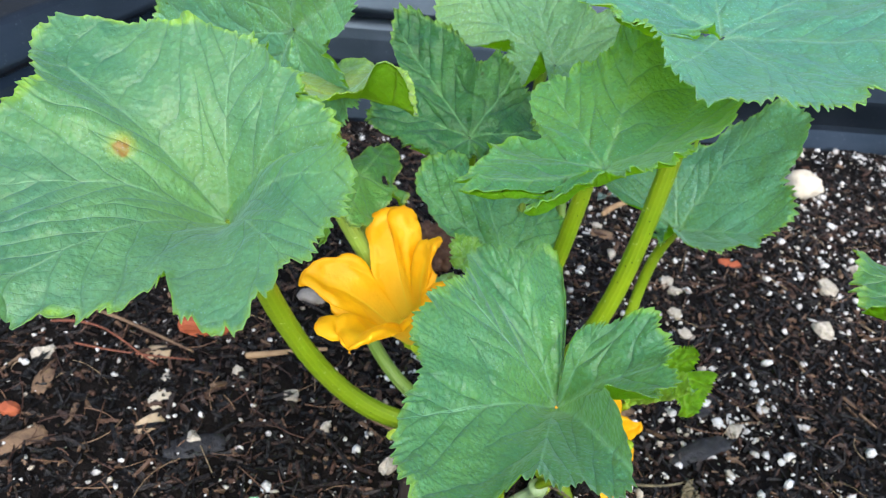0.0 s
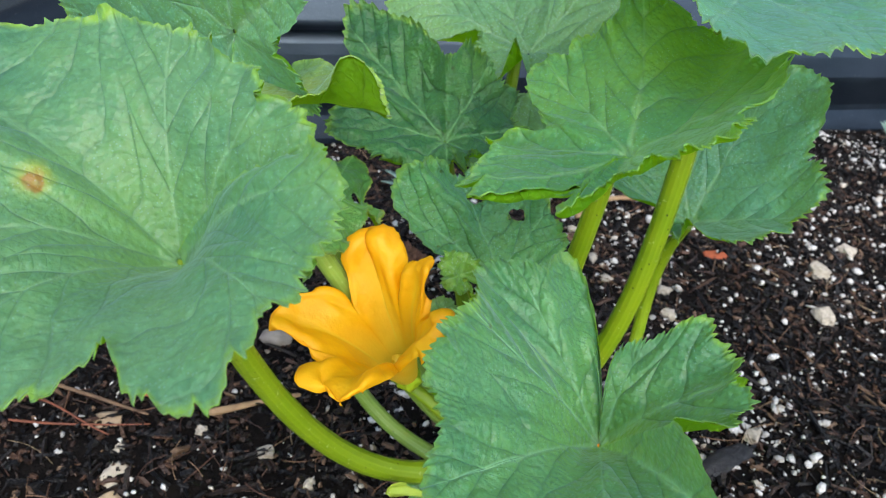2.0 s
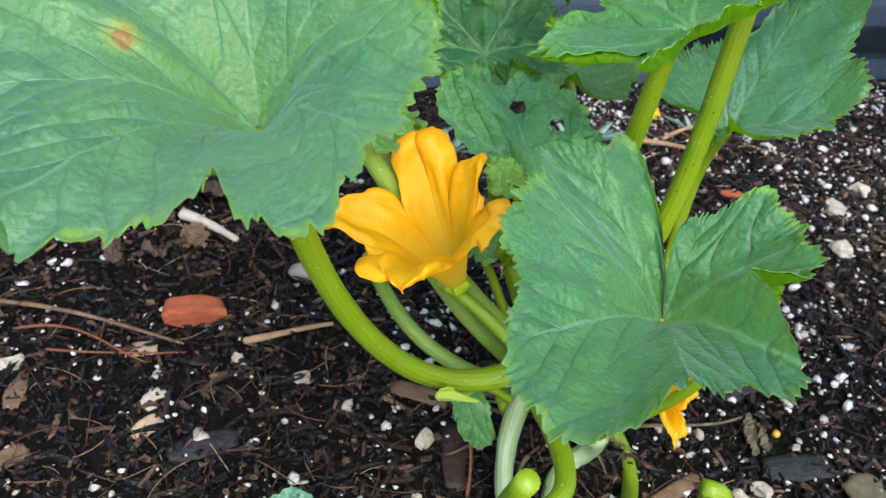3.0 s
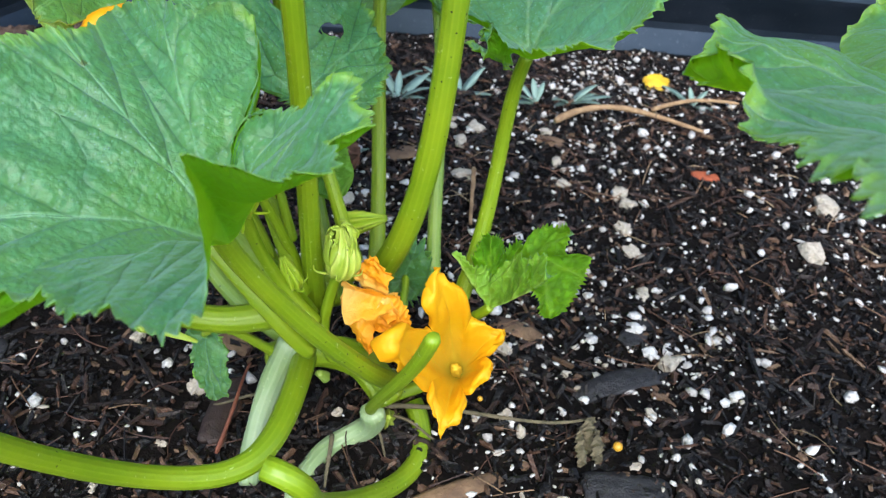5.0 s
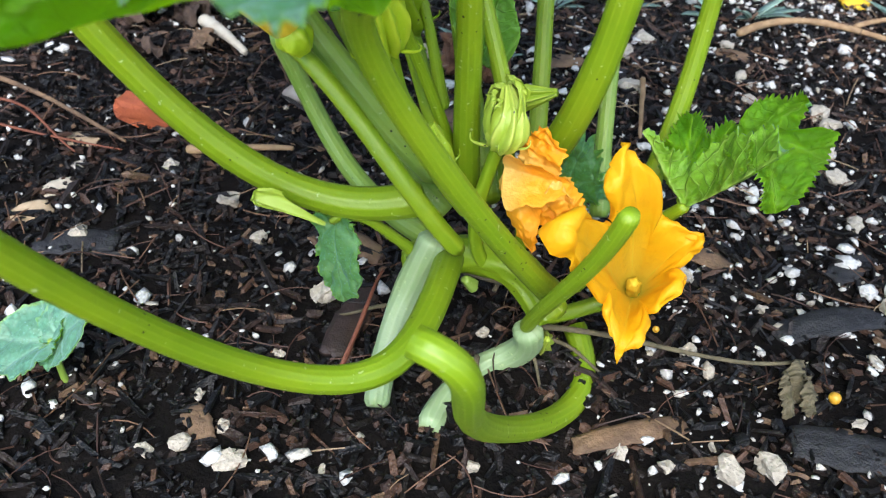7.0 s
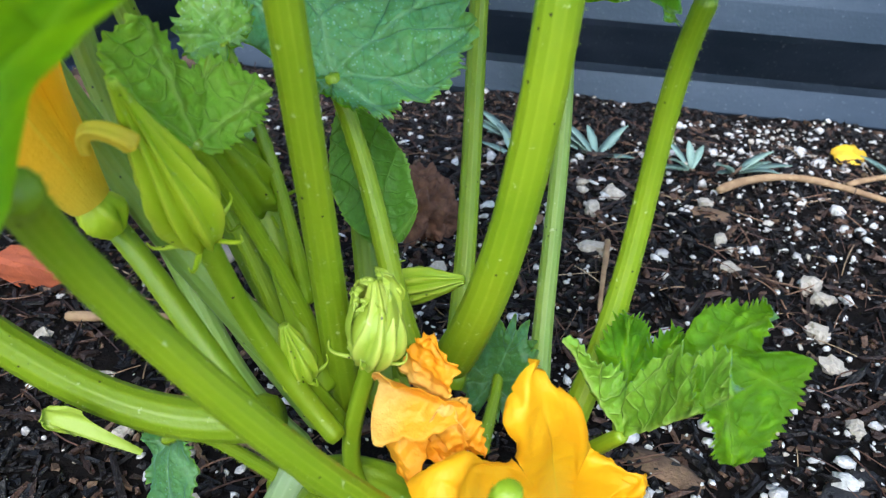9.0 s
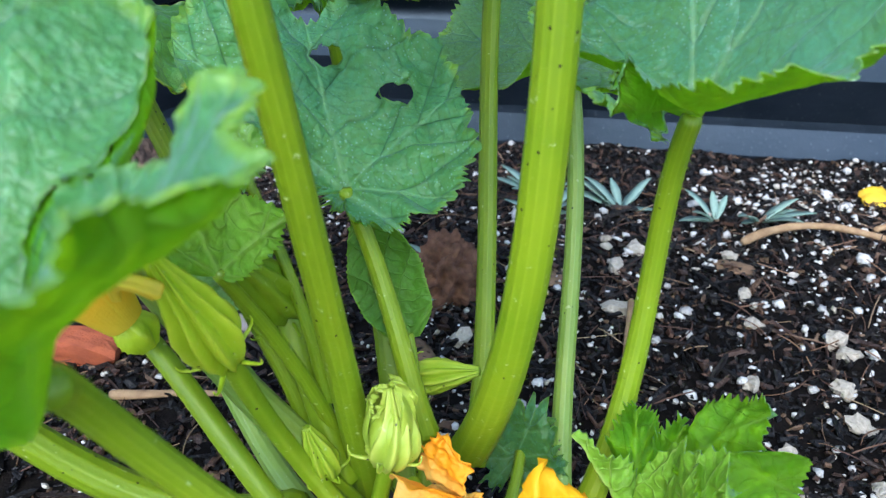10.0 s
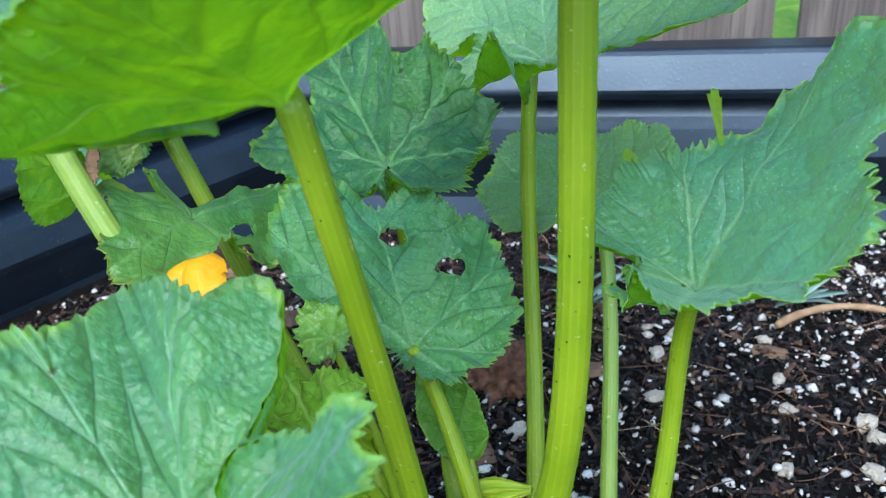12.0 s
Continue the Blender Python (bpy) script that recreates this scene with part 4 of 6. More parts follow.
grow("leaf", plant, [(0.111, 0.431, 0.088), (0.046, 0.401, 0.064), (-0.007, 0.387, 0.153), (-0.013, 0.327, 0.286)], 0.0067, 0.0053, label="large blue-green leaf with a red-spotted yellow patch", mats=[M_MOTTLED, M_UNDER], seed=1, ruffle=0.07, power=0.62, tooth=0.04, notch=0.85, well=0.021, ragged=0.09, overlap=34.0, raised=0.015,
     c=(-0.017, 0.318, 0.305), u=(-0.949, -0.239, -0.23), n=(-0.15, -0.32, 0.94),
         reach=(58, 58, 52, 57, 67, 74, 88, 102, 71, 86, 84, 85, 88, 75, 60, 86, 71, 67, 69, 60), lift=(18, 21, 26, 28, 29, 32, 36, 38, 39, 39, 36, 33, 28, 20, 18, 22, 24, 22, 20, 18))
grow("leaf", plant, [(0.168, 0.445, 0.045), (0.159, 0.374, 0.125), (0.101, 0.359, 0.205), (0.141, 0.338, 0.219)], 0.0046, 0.0036, label="broad low green leaf with a curled margin", mats=[M_LOW, M_UNDER], seed=2, ruffle=0.07, curl=0.6, power=1.0, well=0.011, notch=0.15, ragged=0.10, tooth=0.05,
     c=(0.141, 0.327, 0.227), u=(-0.09, -0.94, -0.34), n=(-0.24, -0.31, 0.92),
         reach=(62, 61, 68, 54, 57, 61, 57, 74, 83, 81, 57, 63, 62, 35, 50, 51, 55, 57, 44, 29), lift=(13, 34, 35, 47, 54, 55, 50, 45, 50, 45, 43, 39, 35, 49, 35, 32, 23, 22, 16, 12))
grow("leaf", plant, [(0.12, 0.458, 0.072), (0.123, 0.438, 0.15), (0.134, 0.414, 0.227), (0.134, 0.392, 0.316)], 0.0053, 0.0039, label="green leaf yellowing towards its tip", mats=[M_TIPPED, M_UNDER], seed=3, ruffle=0.13, curl=0.5, tooth=0.05, ragged=0.11,
     c=(0.138, 0.384, 0.318), u=(0.43, 0.84, 0.33), n=(-0.52, -0.07, 0.85),
         reach=(59, 53, 51, 58, 59, 47, 59, 64, 79, 73, 74, 63, 66, 65, 38, 59, 51, 57, 56, 60), lift=(21, 24, 26, 24, 24, 11, 9, 7, 1, 7, 25, 22, 18, 20, 13, 10, 15, 27, 28, 24))
grow("leaf", plant, [(0.125, 0.475, 0.06), (0.09, 0.52, 0.10), (0.078, 0.535, 0.16), (0.065, 0.533, 0.232)], 0.006, 0.0042, label="dark green wrinkled upright leaf", mats=[M_DARK, M_UNDER], seed=4, notch=0.6, tooth=0.075, pucker=2.4, curl=0.8, ragged=0.11, teeth=84,
     c=(0.065, 0.53, 0.237), u=(-0.54, 0.72, 0.43), n=(-0.05, -0.54, 0.84),
         reach=(26, 40, 52, 53, 47, 51, 52, 56, 44, 77, 103, 66, 66, 70, 45, 38, 30, 28, 25, 21), lift=(10, 13, 5, 7, -1, -5, 8, 25, 23, 15, 11, 7, 5, 8, 10, 9, 8, 6, 5, 5))
grow("leaf", plant, [(0.137, 0.468, 0.1), (0.128, 0.470, 0.127), (0.112, 0.484, 0.158), (0.1032, 0.4782, 0.1842)], 0.0037, 0.0026, label="small green leaf eaten through in two holes", mats=[M_BITTEN, M_UNDER], seed=5, power=1.2, tooth=0.075, ragged=0.15, ruffle=0.20, pucker=2.6, curl=0.9, teeth=78, notch=0.22, holes=((5, 0.74, 3.3), (-31, 0.63, 3.6)),
     c=(0.1040, 0.4770, 0.1855), u=(-0.3490, 0.5747, 0.7402), n=(0.4013, -0.6221, 0.6723),
         reach=(16, 19, 24, 26, 35, 44, 47, 53, 55, 63, 60, 78, 77, 46, 16, 10, 9, 9, 10, 12), lift=(9, 9, 8, 6, 5, 6, 6, 6, 6, 7, 7, 7, 6, 5, 4, 4, 5, 6, 7, 8))
grow("leaf", plant, [(0.19, 0.48, 0.068), (0.203, 0.512, 0.125), (0.193, 0.518, 0.175), (0.2052, 0.4985, 0.2195)], 0.0042, 0.0030, label="green leaf with torn curled flaps", mats=[M_DEWY, M_UNDER], seed=6, power=1.0, tooth=0.07, ragged=0.10, ruffle=0.16, curl=0.35, teeth=80,
     c=(0.2052, 0.498, 0.2215), u=(0.62, 0.44, 0.64), n=(-0.47, -0.45, 0.76),
         reach=(18, 21, 24, 18, 39, 53, 59, 71, 70, 94, 85, 56, 47, 45, 46, 46, 40, 10, 12, 15), lift=(24, 24, 24, 32, 34, 31, 17, 19, 25, 30, 28, 18, 22, 25, 24, 28, 33, 26, 25, 24))
grow("leaf", plant, [(0.147, 0.479, 0.087), (0.187, 0.452, 0.171), (0.176, 0.46, 0.261), (0.182, 0.452, 0.36)], 0.0062, 0.0047, label="very large spreading green leaf on the thickest stalk", mats=[M_DEWY, M_UNDER], seed=7, teeth=96, ruffle=0.06, tooth=0.045, curl=0.25, overlap=16.0, raised=0.003,
     c=(0.181, 0.448, 0.365), u=(0.71, 0.68, 0.16), n=(-0.07, -0.16, 0.98),
         reach=(55, 60, 86, 88, 83, 90, 92, 97, 86, 161, 160, 120, 97, 127, 63, 88, 89, 86, 58, 59), lift=(17, 20, 21, 21, 18, 18, 22, 22, 16, 12, 11, 11, 12, 10, 9, 17, 20, 15, 13, 13))
grow("leaf", plant, [(0.133, 0.52, 0.038), (0.117, 0.575, 0.107), (0.097, 0.598, 0.185), (0.102, 0.604, 0.262)], 0.0045, 0.0037, label="pale green leaf with fine dew drops", mats=[M_PALE, M_UNDER], seed=8, notch=0.6,
     c=(0.109, 0.605, 0.266), u=(-0.12, 0.94, 0.31), n=(-0.29, -0.34, 0.9),
         reach=(44, 44, 44, 72, 102, 74, 62, 39, 57, 81, 108, 105, 121, 93, 32, 34, 47, 49, 44, 29), lift=(16, 15, 14, 13, 7, 11, 18, 17, 22, 21, 21, 17, 18, 4, 17, 12, 14, 16, 19, 25))
grow("leaf", plant, [(0.168, 0.532, 0.026), (0.15, 0.577, 0.072), (0.147, 0.608, 0.131), (0.129, 0.626, 0.186)], 0.0045, 0.0035, M_STEM_PALE, label="pale green leaf held low at the back", mats=[M_PALE, M_UNDER], seed=9, notch=0.6,
     c=(0.125, 0.624, 0.191), u=(-0.43, 0.88, 0.19), n=(-0.16, -0.28, 0.95),
         reach=(50, 52, 53, 53, 54, 50, 55, 58, 54, 53, 59, 71, 68, 65, 58, 53, 41, 35, 30, 30), lift=(6, 6, 6, 6, 6, 6, 6, 6, 3, 3, 5, 11, 7, 6, 5, 3, 7, 6, 13, 11))
grow("leaf", plant, [(0.089, 0.475, 0.074), (0.028, 0.491, 0.142), (-0.015, 0.501, 0.218), (-0.04, 0.49, 0.305)], 0.0048, 0.0036, label="broad green leaf sprinkled with dew", mats=[M_DEWY, M_UNDER], seed=10, notch=0.6,
     c=(-0.042, 0.484, 0.304), u=(-0.07, -0.12, 0.99), n=(-0.32, -0.94, -0.14),
         reach=(57, 60, 60, 57, 52, 40, 55, 77, 62, 59, 100, 100, 100, 100, 100, 100, 100, 100, 100, 56), lift=(12, 11, 12, 12, 13, 15, 15, 11, 15, 8, 6, 12, 13, 9, 10, 10, 11, 11, 12, 13))
grow("leaf", plant, [(0.108, 0.453, 0.085), (0.066, 0.436, 0.130), (0.004, 0.432, 0.220), (-0.026, 0.4375, 0.287)], 0.0058, 0.0046, M_STEM_PALE, label="yellowing leaf withered along its margin", mats=[M_YELLOW, M_UNDER], seed=11, ruffle=0.08, tooth=0.03, curl=0.15,
     c=(-0.008, 0.449, 0.289), u=(0.92, -0.36, 0.18), n=(-0.08, 0.28, 0.96),
         reach=(36, 38, 40, 40, 41, 38, 41, 41, 37, 34, 44, 47, 50, 47, 45, 46, 46, 44, 43, 40), lift=(3, 3, 4, 5, 5, 6, 6, 7, 12, 21, 16, -4, 1, 9, 13, 14, 11, 8, 5, 3))
grow("leaf", plant, [(0.11, 0.46, 0.06), (0.06, 0.46, 0.10), (0.02, 0.458, 0.16), (0.009, 0.466, 0.227)], 0.005, 0.0042, M_STEM_PALE, label="dark drooping leaf yellowing along its margin, eaten into holes", mats=[M_AGED, M_UNDER], seed=12, ruffle=0.15, holes=((20, 0.55, 3.5), (-10, 0.75, 3.0)),
     c=(0.0105, 0.4685, 0.232), u=(0.75, 0.37, -0.55), n=(0.53, 0.15, 0.83),
         reach=(34, 35, 37, 46, 49, 36, 29, 23, 22, 34, 42, 37, 50, 48, 26, 20, 20, 25, 27, 25), lift=(-1, -1, -2, -5, -7, -4, -2, 0, 3, -1, -5, -4, 2, 3, -5, -15, -13, -7, -3, 1))

# young leaves round the heart
fold = lobe("young_leaf", (0.2104, 0.4732, 0.087), (0.2385, 0.4435, 0.1415), (0.2175, 0.4655, 0.1265), (0.2285, 0.4610, 0.1145), [M_YOUNG, M_YOUNG_UNDER], plant, "young crinkled leaf with folded toothed lobes", 41, (0.0, 0.0, -0.002), 17, 0.0024, 0.5, 0.006)
tube("stalk", [(0.172, 0.468, 0.03), (0.186, 0.482, 0.05), (0.2, 0.478, 0.072), (0.211, 0.4728, 0.089)], 0.0036, 0.0026, M_STEM, fold, hairs=300)
lobe("lobe", (0.2104, 0.4735, 0.087), (0.1875, 0.4705, 0.1195), (0.1975, 0.4735, 0.1015), (0.2035, 0.4735, 0.110), [M_YOUNG, M_YOUNG_UNDER], fold, "", 42, (0, 0, 0), 14, 0.0024, 0.6, 0.004)
lobe("lobe", (0.2108, 0.475, 0.089), (0.2030, 0.4885, 0.1215), (0.1965, 0.485, 0.109), (0.2115, 0.4875, 0.113), [M_DEWY, M_UNDER], fold, "bluish green toothed lobe", 43, (0, 0, 0), 16, 0.0024, 0.5, 0.005)
lobe("lobe", (0.2112, 0.475, 0.091), (0.2190, 0.4865, 0.1235), (0.2095, 0.486, 0.111), (0.2225, 0.4850, 0.113), [M_DEWY, M_UNDER], fold, "bluish green toothed lobe", 49, (0, 0, 0), 16, 0.0024, 0.6, 0.005)
lobe("lobe", (0.2195, 0.4715, 0.119), (0.2440, 0.4800, 0.1420), (0.2270, 0.4830, 0.1415), (0.2345, 0.4665, 0.1325), [M_LEAF, M_UNDER], fold, "dark green curled lobe", 44, (0, 0, 0.002), 16, 0.0025, 0.7, 0.005)
lobe("lobe", (0.2330, 0.4650, 0.1350), (0.2427, 0.4495, 0.1125), (0.2525, 0.4660, 0.1275), (0.2305, 0.4505, 0.1245), [M_LEAF, M_UNDER], fold, "dark green drooping lobe", 45, (0, -0.002, 0.001), 17, 0.0026, -0.35, 0.005, full=0.6)
back = lobe("young_leaf", (0.1190, 0.4896, 0.1218), (0.0957, 0.4982, 0.1669), (0.1186, 0.5005, 0.1501), (0.0966, 0.4875, 0.1410), [M_FOLDED, M_FOLDED], plant, "folded young leaf showing its veined underside", 46, (0, 0, 0), 26, 0.0008, 0.2, 0.0012, full=0.9)
tube("stalk", [(0.135, 0.47, 0.085), (0.131, 0.474, 0.105), (0.124, 0.484, 0.115), (0.1187, 0.4900, 0.1240)], 0.0026, 0.0018, M_STEM, back, hairs=200)
bent = lobe("young_leaf", (0.0989, 0.4201, 0.1829), (0.1060, 0.4440, 0.1908), (0.0960, 0.4352, 0.2015), (0.1062, 0.4330, 0.1838), [M_YOUNG_UNDER, M_YOUNG_UNDER], plant, "young green leaf bent over the buds", 47, (0, 0, 0.001), 14, 0.0018, 0.2, 0.0025, full=0.6)
lobe("lobe", (0.0989, 0.4203, 0.1825), (0.0885, 0.4190, 0.2140), (0.0910, 0.4045, 0.2065), (0.0940, 0.4280, 0.2000), [M_YOUNG_UNDER, M_YOUNG_UNDER], bent, "", 48, (0, 0, 0.001), 12, 0.0018, 0.25, 0.0025)
tube("stalk", [(0.115, 0.45, 0.10), (0.105, 0.446, 0.135), (0.098, 0.432, 0.165), (0.099, 0.420, 0.184)], 0.0028, 0.0019, M_STEM, bent, hairs=200)
grow("young_leaf", plant, [(0.155, 0.5, 0.03), (0.152, 0.52, 0.035), (0.15, 0.53, 0.04), (0.148, 0.536, 0.044)], 0.0026, 0.002, label="tiny fringed green leaf near the soil", mats=[M_LEAF, M_UNDER], seed=16, teeth=22, tooth=0.3, ruffle=0.4,
     c=(0.148, 0.53, 0.04), u=(0.2, -0.2, 0.9), n=(0.2, -0.9, 0.2), reach=(12, 14, 16, 18, 22, 20, 24, 28, 30, 26, 22, 22, 18, 16, 14, 12), lift=(4, 4, 2, 0, 2, 4, 2, 0, 0, 2, 4, 2, 0, 2, 4, 4))
grow("young_leaf", plant, [(0.11, 0.44, 0.045), (0.095, 0.425, 0.07), (0.085, 0.42, 0.085), (0.076, 0.415, 0.074)], 0.0024, 0.0016, label="small glossy leaf hanging by the stem", mats=[M_LEAF, M_UNDER], seed=17, teeth=24, tooth=0.12, ruffle=0.25,
     c=(0.076, 0.415, 0.074), u=(0.35, -0.45, -0.8), n=(-0.2, -0.85, 0.4), reach=(8, 9, 9, 10, 11, 13, 18, 30, 34, 20, 14, 11, 10, 9, 8, 8), lift=(0, 0, 0, -2, -2, -2, 0, 0, 0, 0, -2, -2, 0, 0, 0, 0))
grow("young_leaf", plant, [(0.1, 0.455, 0.09), (0.09, 0.455, 0.12), (0.08, 0.455, 0.14), (0.073, 0.452, 0.155)], 0.003, 0.002, label="young pale leaf beside the open flower", mats=[M_PALE, M_UNDER], seed=18, teeth=40, tooth=0.06, ruffle=0.15,
     c=(0.072, 0.45, 0.157), u=(0.35, 0.5, 0.6), n=(0.2, -0.75, 0.6), reach=(9, 10, 12, 13, 15, 16, 18, 22, 24, 20, 17, 15, 13, 12, 10, 9), lift=(6, 6, 5, 4, 2, -2, 0, 0, 0, 0, -2, 2, 4, 5, 6, 6))

# stems at the foot
tube("main_stem", [(0.114, 0.438, 0.063), (0.107, 0.43, 0.038), (0.101, 0.413, 0.019), (0.111, 0.386, 0.003)], 0.0068, 0.0058, M_STEM_WHITE, plant, "pale knobbly main stem", rough=0.12, depth=0.03)
tube("main_stem", [(0.162, 0.43, 0.035), (0.17, 0.44, 0.004), (0.13, 0.435, 0.002), (0.137, 0.384, 0.004)], 0.0066, 0.006, M_STEM_WHITE, plant, "pale knobbly main stem", rough=0.12, depth=0.03)
tube("crown", [(0.10, 0.44, 0.04), (0.13, 0.45, 0.055), (0.15, 0.45, 0.06), (0.17, 0.44, 0.035)], 0.009, 0.009, M_STEM, plant, "knobbly green crown where the stalks meet", rough=0.2)
tube("cut_stalk", [(0.121, 0.44, 0.053), (0.151, 0.323, 0.083), (0.128, 0.359, 0.063), (0.08, 0.334, 0.044), (0.088, 0.245, 0.215)], 0.0062, 0.0040, M_STEM, plant, "thick bent stalk cut off at its end", depth=0.03, ends=False)
tube("cut_stalk", [(0.177, 0.463, 0.012), (0.23, 0.417, -0.027), (0.106, 0.346, 0.044), (0.215, 0.292, 0.159), (0.169, 0.296, 0.159)], 0.0056, 0.0040, M_STEM, plant, "thick looping stalk cut off at its end", depth=0.03, ends=False)
tube("stalk", [(0.103, 0.455, 0.046), (0.047, 0.479, 0.037), (0.023, 0.499, 0.062), (0.007, 0.488, 0.113)], 0.0052, 0.0045, M_STEM_PALE, plant, "pale stalk")

# flowers
def flower(stalk, base, tips, axis, calyx, mat_, label, seed, belly=0.16, stem_r=0.0038, join=0.6, ruffle=1.0, backs=0.12, broad=2.2, throat=0.4):
    ax = np.array(axis) / np.linalg.norm(axis)
    f = spindle("flower", np.array(base) - ax * calyx * 0.75, np.array(base) - ax * calyx * 0.02, calyx * 0.42, M_BUDLONG, plant, label, shape=(0.5, 0.8, 1.0, 0.95, 0.7))
    corolla(base, tips, axis, f, mat_, seed, belly, join, ruffle, calyx * throat, backs, broad)
    spindle("stamen", np.array(base) - ax * calyx * 0.05, np.array(base) + ax * calyx * 1.1, calyx * 0.30, mat_, f, shape=(0.85, 0.8, 0.6, 0.8, 0.8, 0.4))
    if stalk:
        tube("flower_stalk", stalk, stem_r, stem_r * 0.9, M_STEM, f, ribs=5, hairs=420)
    return f


flower([(0.131, 0.424, 0.072), (0.109, 0.411, 0.106), (0.086, 0.421, 0.133), (0.051, 0.428, 0.148)], (0.061, 0.4175, 0.158), [(-0.006, 0.404, 0.195), (0.036, 0.346, 0.198), (0.080, 0.380, 0.222), (0.068, 0.420, 0.231), (0.036, 0.452, 0.224)],
       (-0.020, -0.020, 0.055), 0.016, M_PETAL, "open orange flower with ruffled petals", 1, belly=0.12, join=0.70, ruffle=1.7, broad=2.2, backs=0.2)
flower([(0.165, 0.455, 0.02), (0.18, 0.47, 0.018), (0.19, 0.475, 0.025), (0.199, 0.471, 0.036)], (0.199, 0.468, 0.040), [(0.186, 0.453, 0.124), (0.223, 0.465, 0.085), (0.221, 0.447, 0.069), (0.205, 0.413, 0.050), (0.172, 0.413, 0.104)],
       (0.001, -0.023, 0.034), 0.013, M_PETAL, "wide open orange flower with ruffled petals low by the soil", 7, belly=0.12, join=0.74, ruffle=1.25, broad=1.9, backs=0.2, throat=0.26)
tube("cut_stalk", [(0.162, 0.429, 0.036), (0.172, 0.414, 0.071), (0.19, 0.399, 0.1), (0.199, 0.392, 0.138)], 0.0032, 0.0036, M_STEM, plant, "bent stalk cut off in front of the open flower", hairs=420)
wilted = lobe("flower", (0.1420, 0.4388, 0.1085), (0.1680, 0.4452, 0.1040), (0.1535, 0.4365, 0.1185), (0.1560, 0.4330, 0.0985), [M_WILT, M_WILT], plant, "withered crumpled orange flower", 61, (0, -0.002, 0.001), 7, 0.0008, -0.6, 0.0022, full=0.6)
tube("flower_stalk", [(0.15, 0.45, 0.06), (0.148, 0.45, 0.08), (0.145, 0.446, 0.098), (0.146, 0.441, 0.107)], 0.0026, 0.0024, M_STEM, wilted, ribs=5, hairs=200)
for b_, t_, l_, r_, sd_, cup_ in (((0.146, 0.437, 0.106), (0.1605, 0.427, 0.0795), (0.1440, 0.433, 0.0915), (0.1590, 0.433, 0.0945), 62, -0.5), ((0.161, 0.440, 0.105), (0.1765, 0.4405, 0.0930), (0.1650, 0.436, 0.0950), (0.1715, 0.443, 0.1040), 63, -0.5),
                                  ((0.152, 0.445, 0.105), (0.1660, 0.439, 0.0850), (0.1500, 0.441, 0.0900), (0.1720, 0.444, 0.0960), 64, 0.6), ((0.149, 0.446, 0.105), (0.1540, 0.449, 0.1240), (0.1465, 0.449, 0.1160), (0.1650, 0.448, 0.1130), 65, -0.4)):
    lobe("petal", b_, t_, l_, r_, [M_WILT, M_WILT], wilted, "", sd_, (0, -0.001, 0), 9, 0.0012, cup_, 0.0036, full=0.7)


def bud(stalk, a, b, wide, label, seed, stem_r=0.0045, bend=(0, 0, 0), mat_=None, shape=(0.6, 1.0, 0.95, 0.75, 0.5, 0.22), ribs=9, depth=0.2):
    mat_ = mat_ or M_BUD
    k = spindle("flower_bud", a, b, wide, mat_, plant, label, shape=shape, bend=bend, ribs=ribs, depth=depth, sides=72)
    a_, b_ = np.array(a, float), np.array(b, float)
    ax = (b_ - a_) / np.linalg.norm(b_ - a_)
    s1 = np.cross(ax, (0.2, 0.3, 1))
    s1 /= np.linalg.norm(s1)
    s2 = np.cross(ax, s1)
    for i in range(5):
        f = 2 * math.pi * i / 5 + seed
        o = s1 * math.cos(f) + s2 * math.sin(f)
        tube("sepal", [a_ + o * wide * 0.6, a_ + o * wide * 1.3 + ax * 0.001, a_ + o * wide * 1.65 + ax * 0.001, a_ + o * wide * 1.6 + ax * 0.005], 0.0008, 0.0002, mat_, k, count=12, sides=8, ribs=2)
    if stalk:
        tube("flower_stalk", stalk, stem_r, stem_r * 0.9, M_STEM, k, ribs=5)
    return k


long_bud = bud([(0.131, 0.433, 0.085), (0.110, 0.435, 0.101), (0.103, 0.425, 0.13), (0.1045, 0.413, 0.162)], (0.1045, 0.4125, 0.1615), (0.1065, 0.3895, 0.2115), 0.0078, "long ribbed yellow-green bud with an orange curl", 1.0, mat_=M_BUDLONG, shape=(0.5, 0.9, 1.0, 0.92, 0.74, 0.55, 0.38, 0.24, 0.1), ribs=9, depth=0.26, stem_r=0.0034)
tube("petal_curl", [(0.1085, 0.391, 0.197), (0.1055, 0.386, 0.203), (0.0965, 0.386, 0.201), (0.0965, 0.389, 0.193)], 0.0023, 0.0013, M_PETAL, long_bud, "orange petal tip curling out", ribs=4, depth=0.2)
bud([(0.137, 0.441, 0.053), (0.127, 0.436, 0.072), (0.133, 0.442, 0.092), (0.139, 0.442, 0.12)], (0.140, 0.436, 0.119), (0.139, 0.442, 0.142), 0.0075, "pale yellow-green bud opening in crumpled folds", 2.0, stem_r=0.003, mat_=M_BUDPALE, bend=(0.006, -0.003, 0))
for q in range(5):
    petal((0.140, 0.437, 0.124), (0.1385 + 0.0025 * math.cos(q * 1.26), 0.440 + 0.0025 * math.sin(q * 1.26), 0.146 - 0.002 * q), ((0.140 + 0.008 * math.cos(q * 1.26 + 0.6), 0.439 + 0.008 * math.sin(q * 1.26 + 0.6), 0.137), (0.140 + 0.008 * math.cos(q * 1.26 - 0.6), 0.439 + 0.008 * math.sin(q * 1.26 - 0.6), 0.137)), (0, 0.1, 1), 0.3, 30 + q, plant, M_BUDPALE, "pale crumpled bud petal", name="bud_petal", ruffle=3.0, r0=0.006, backs=0.2)
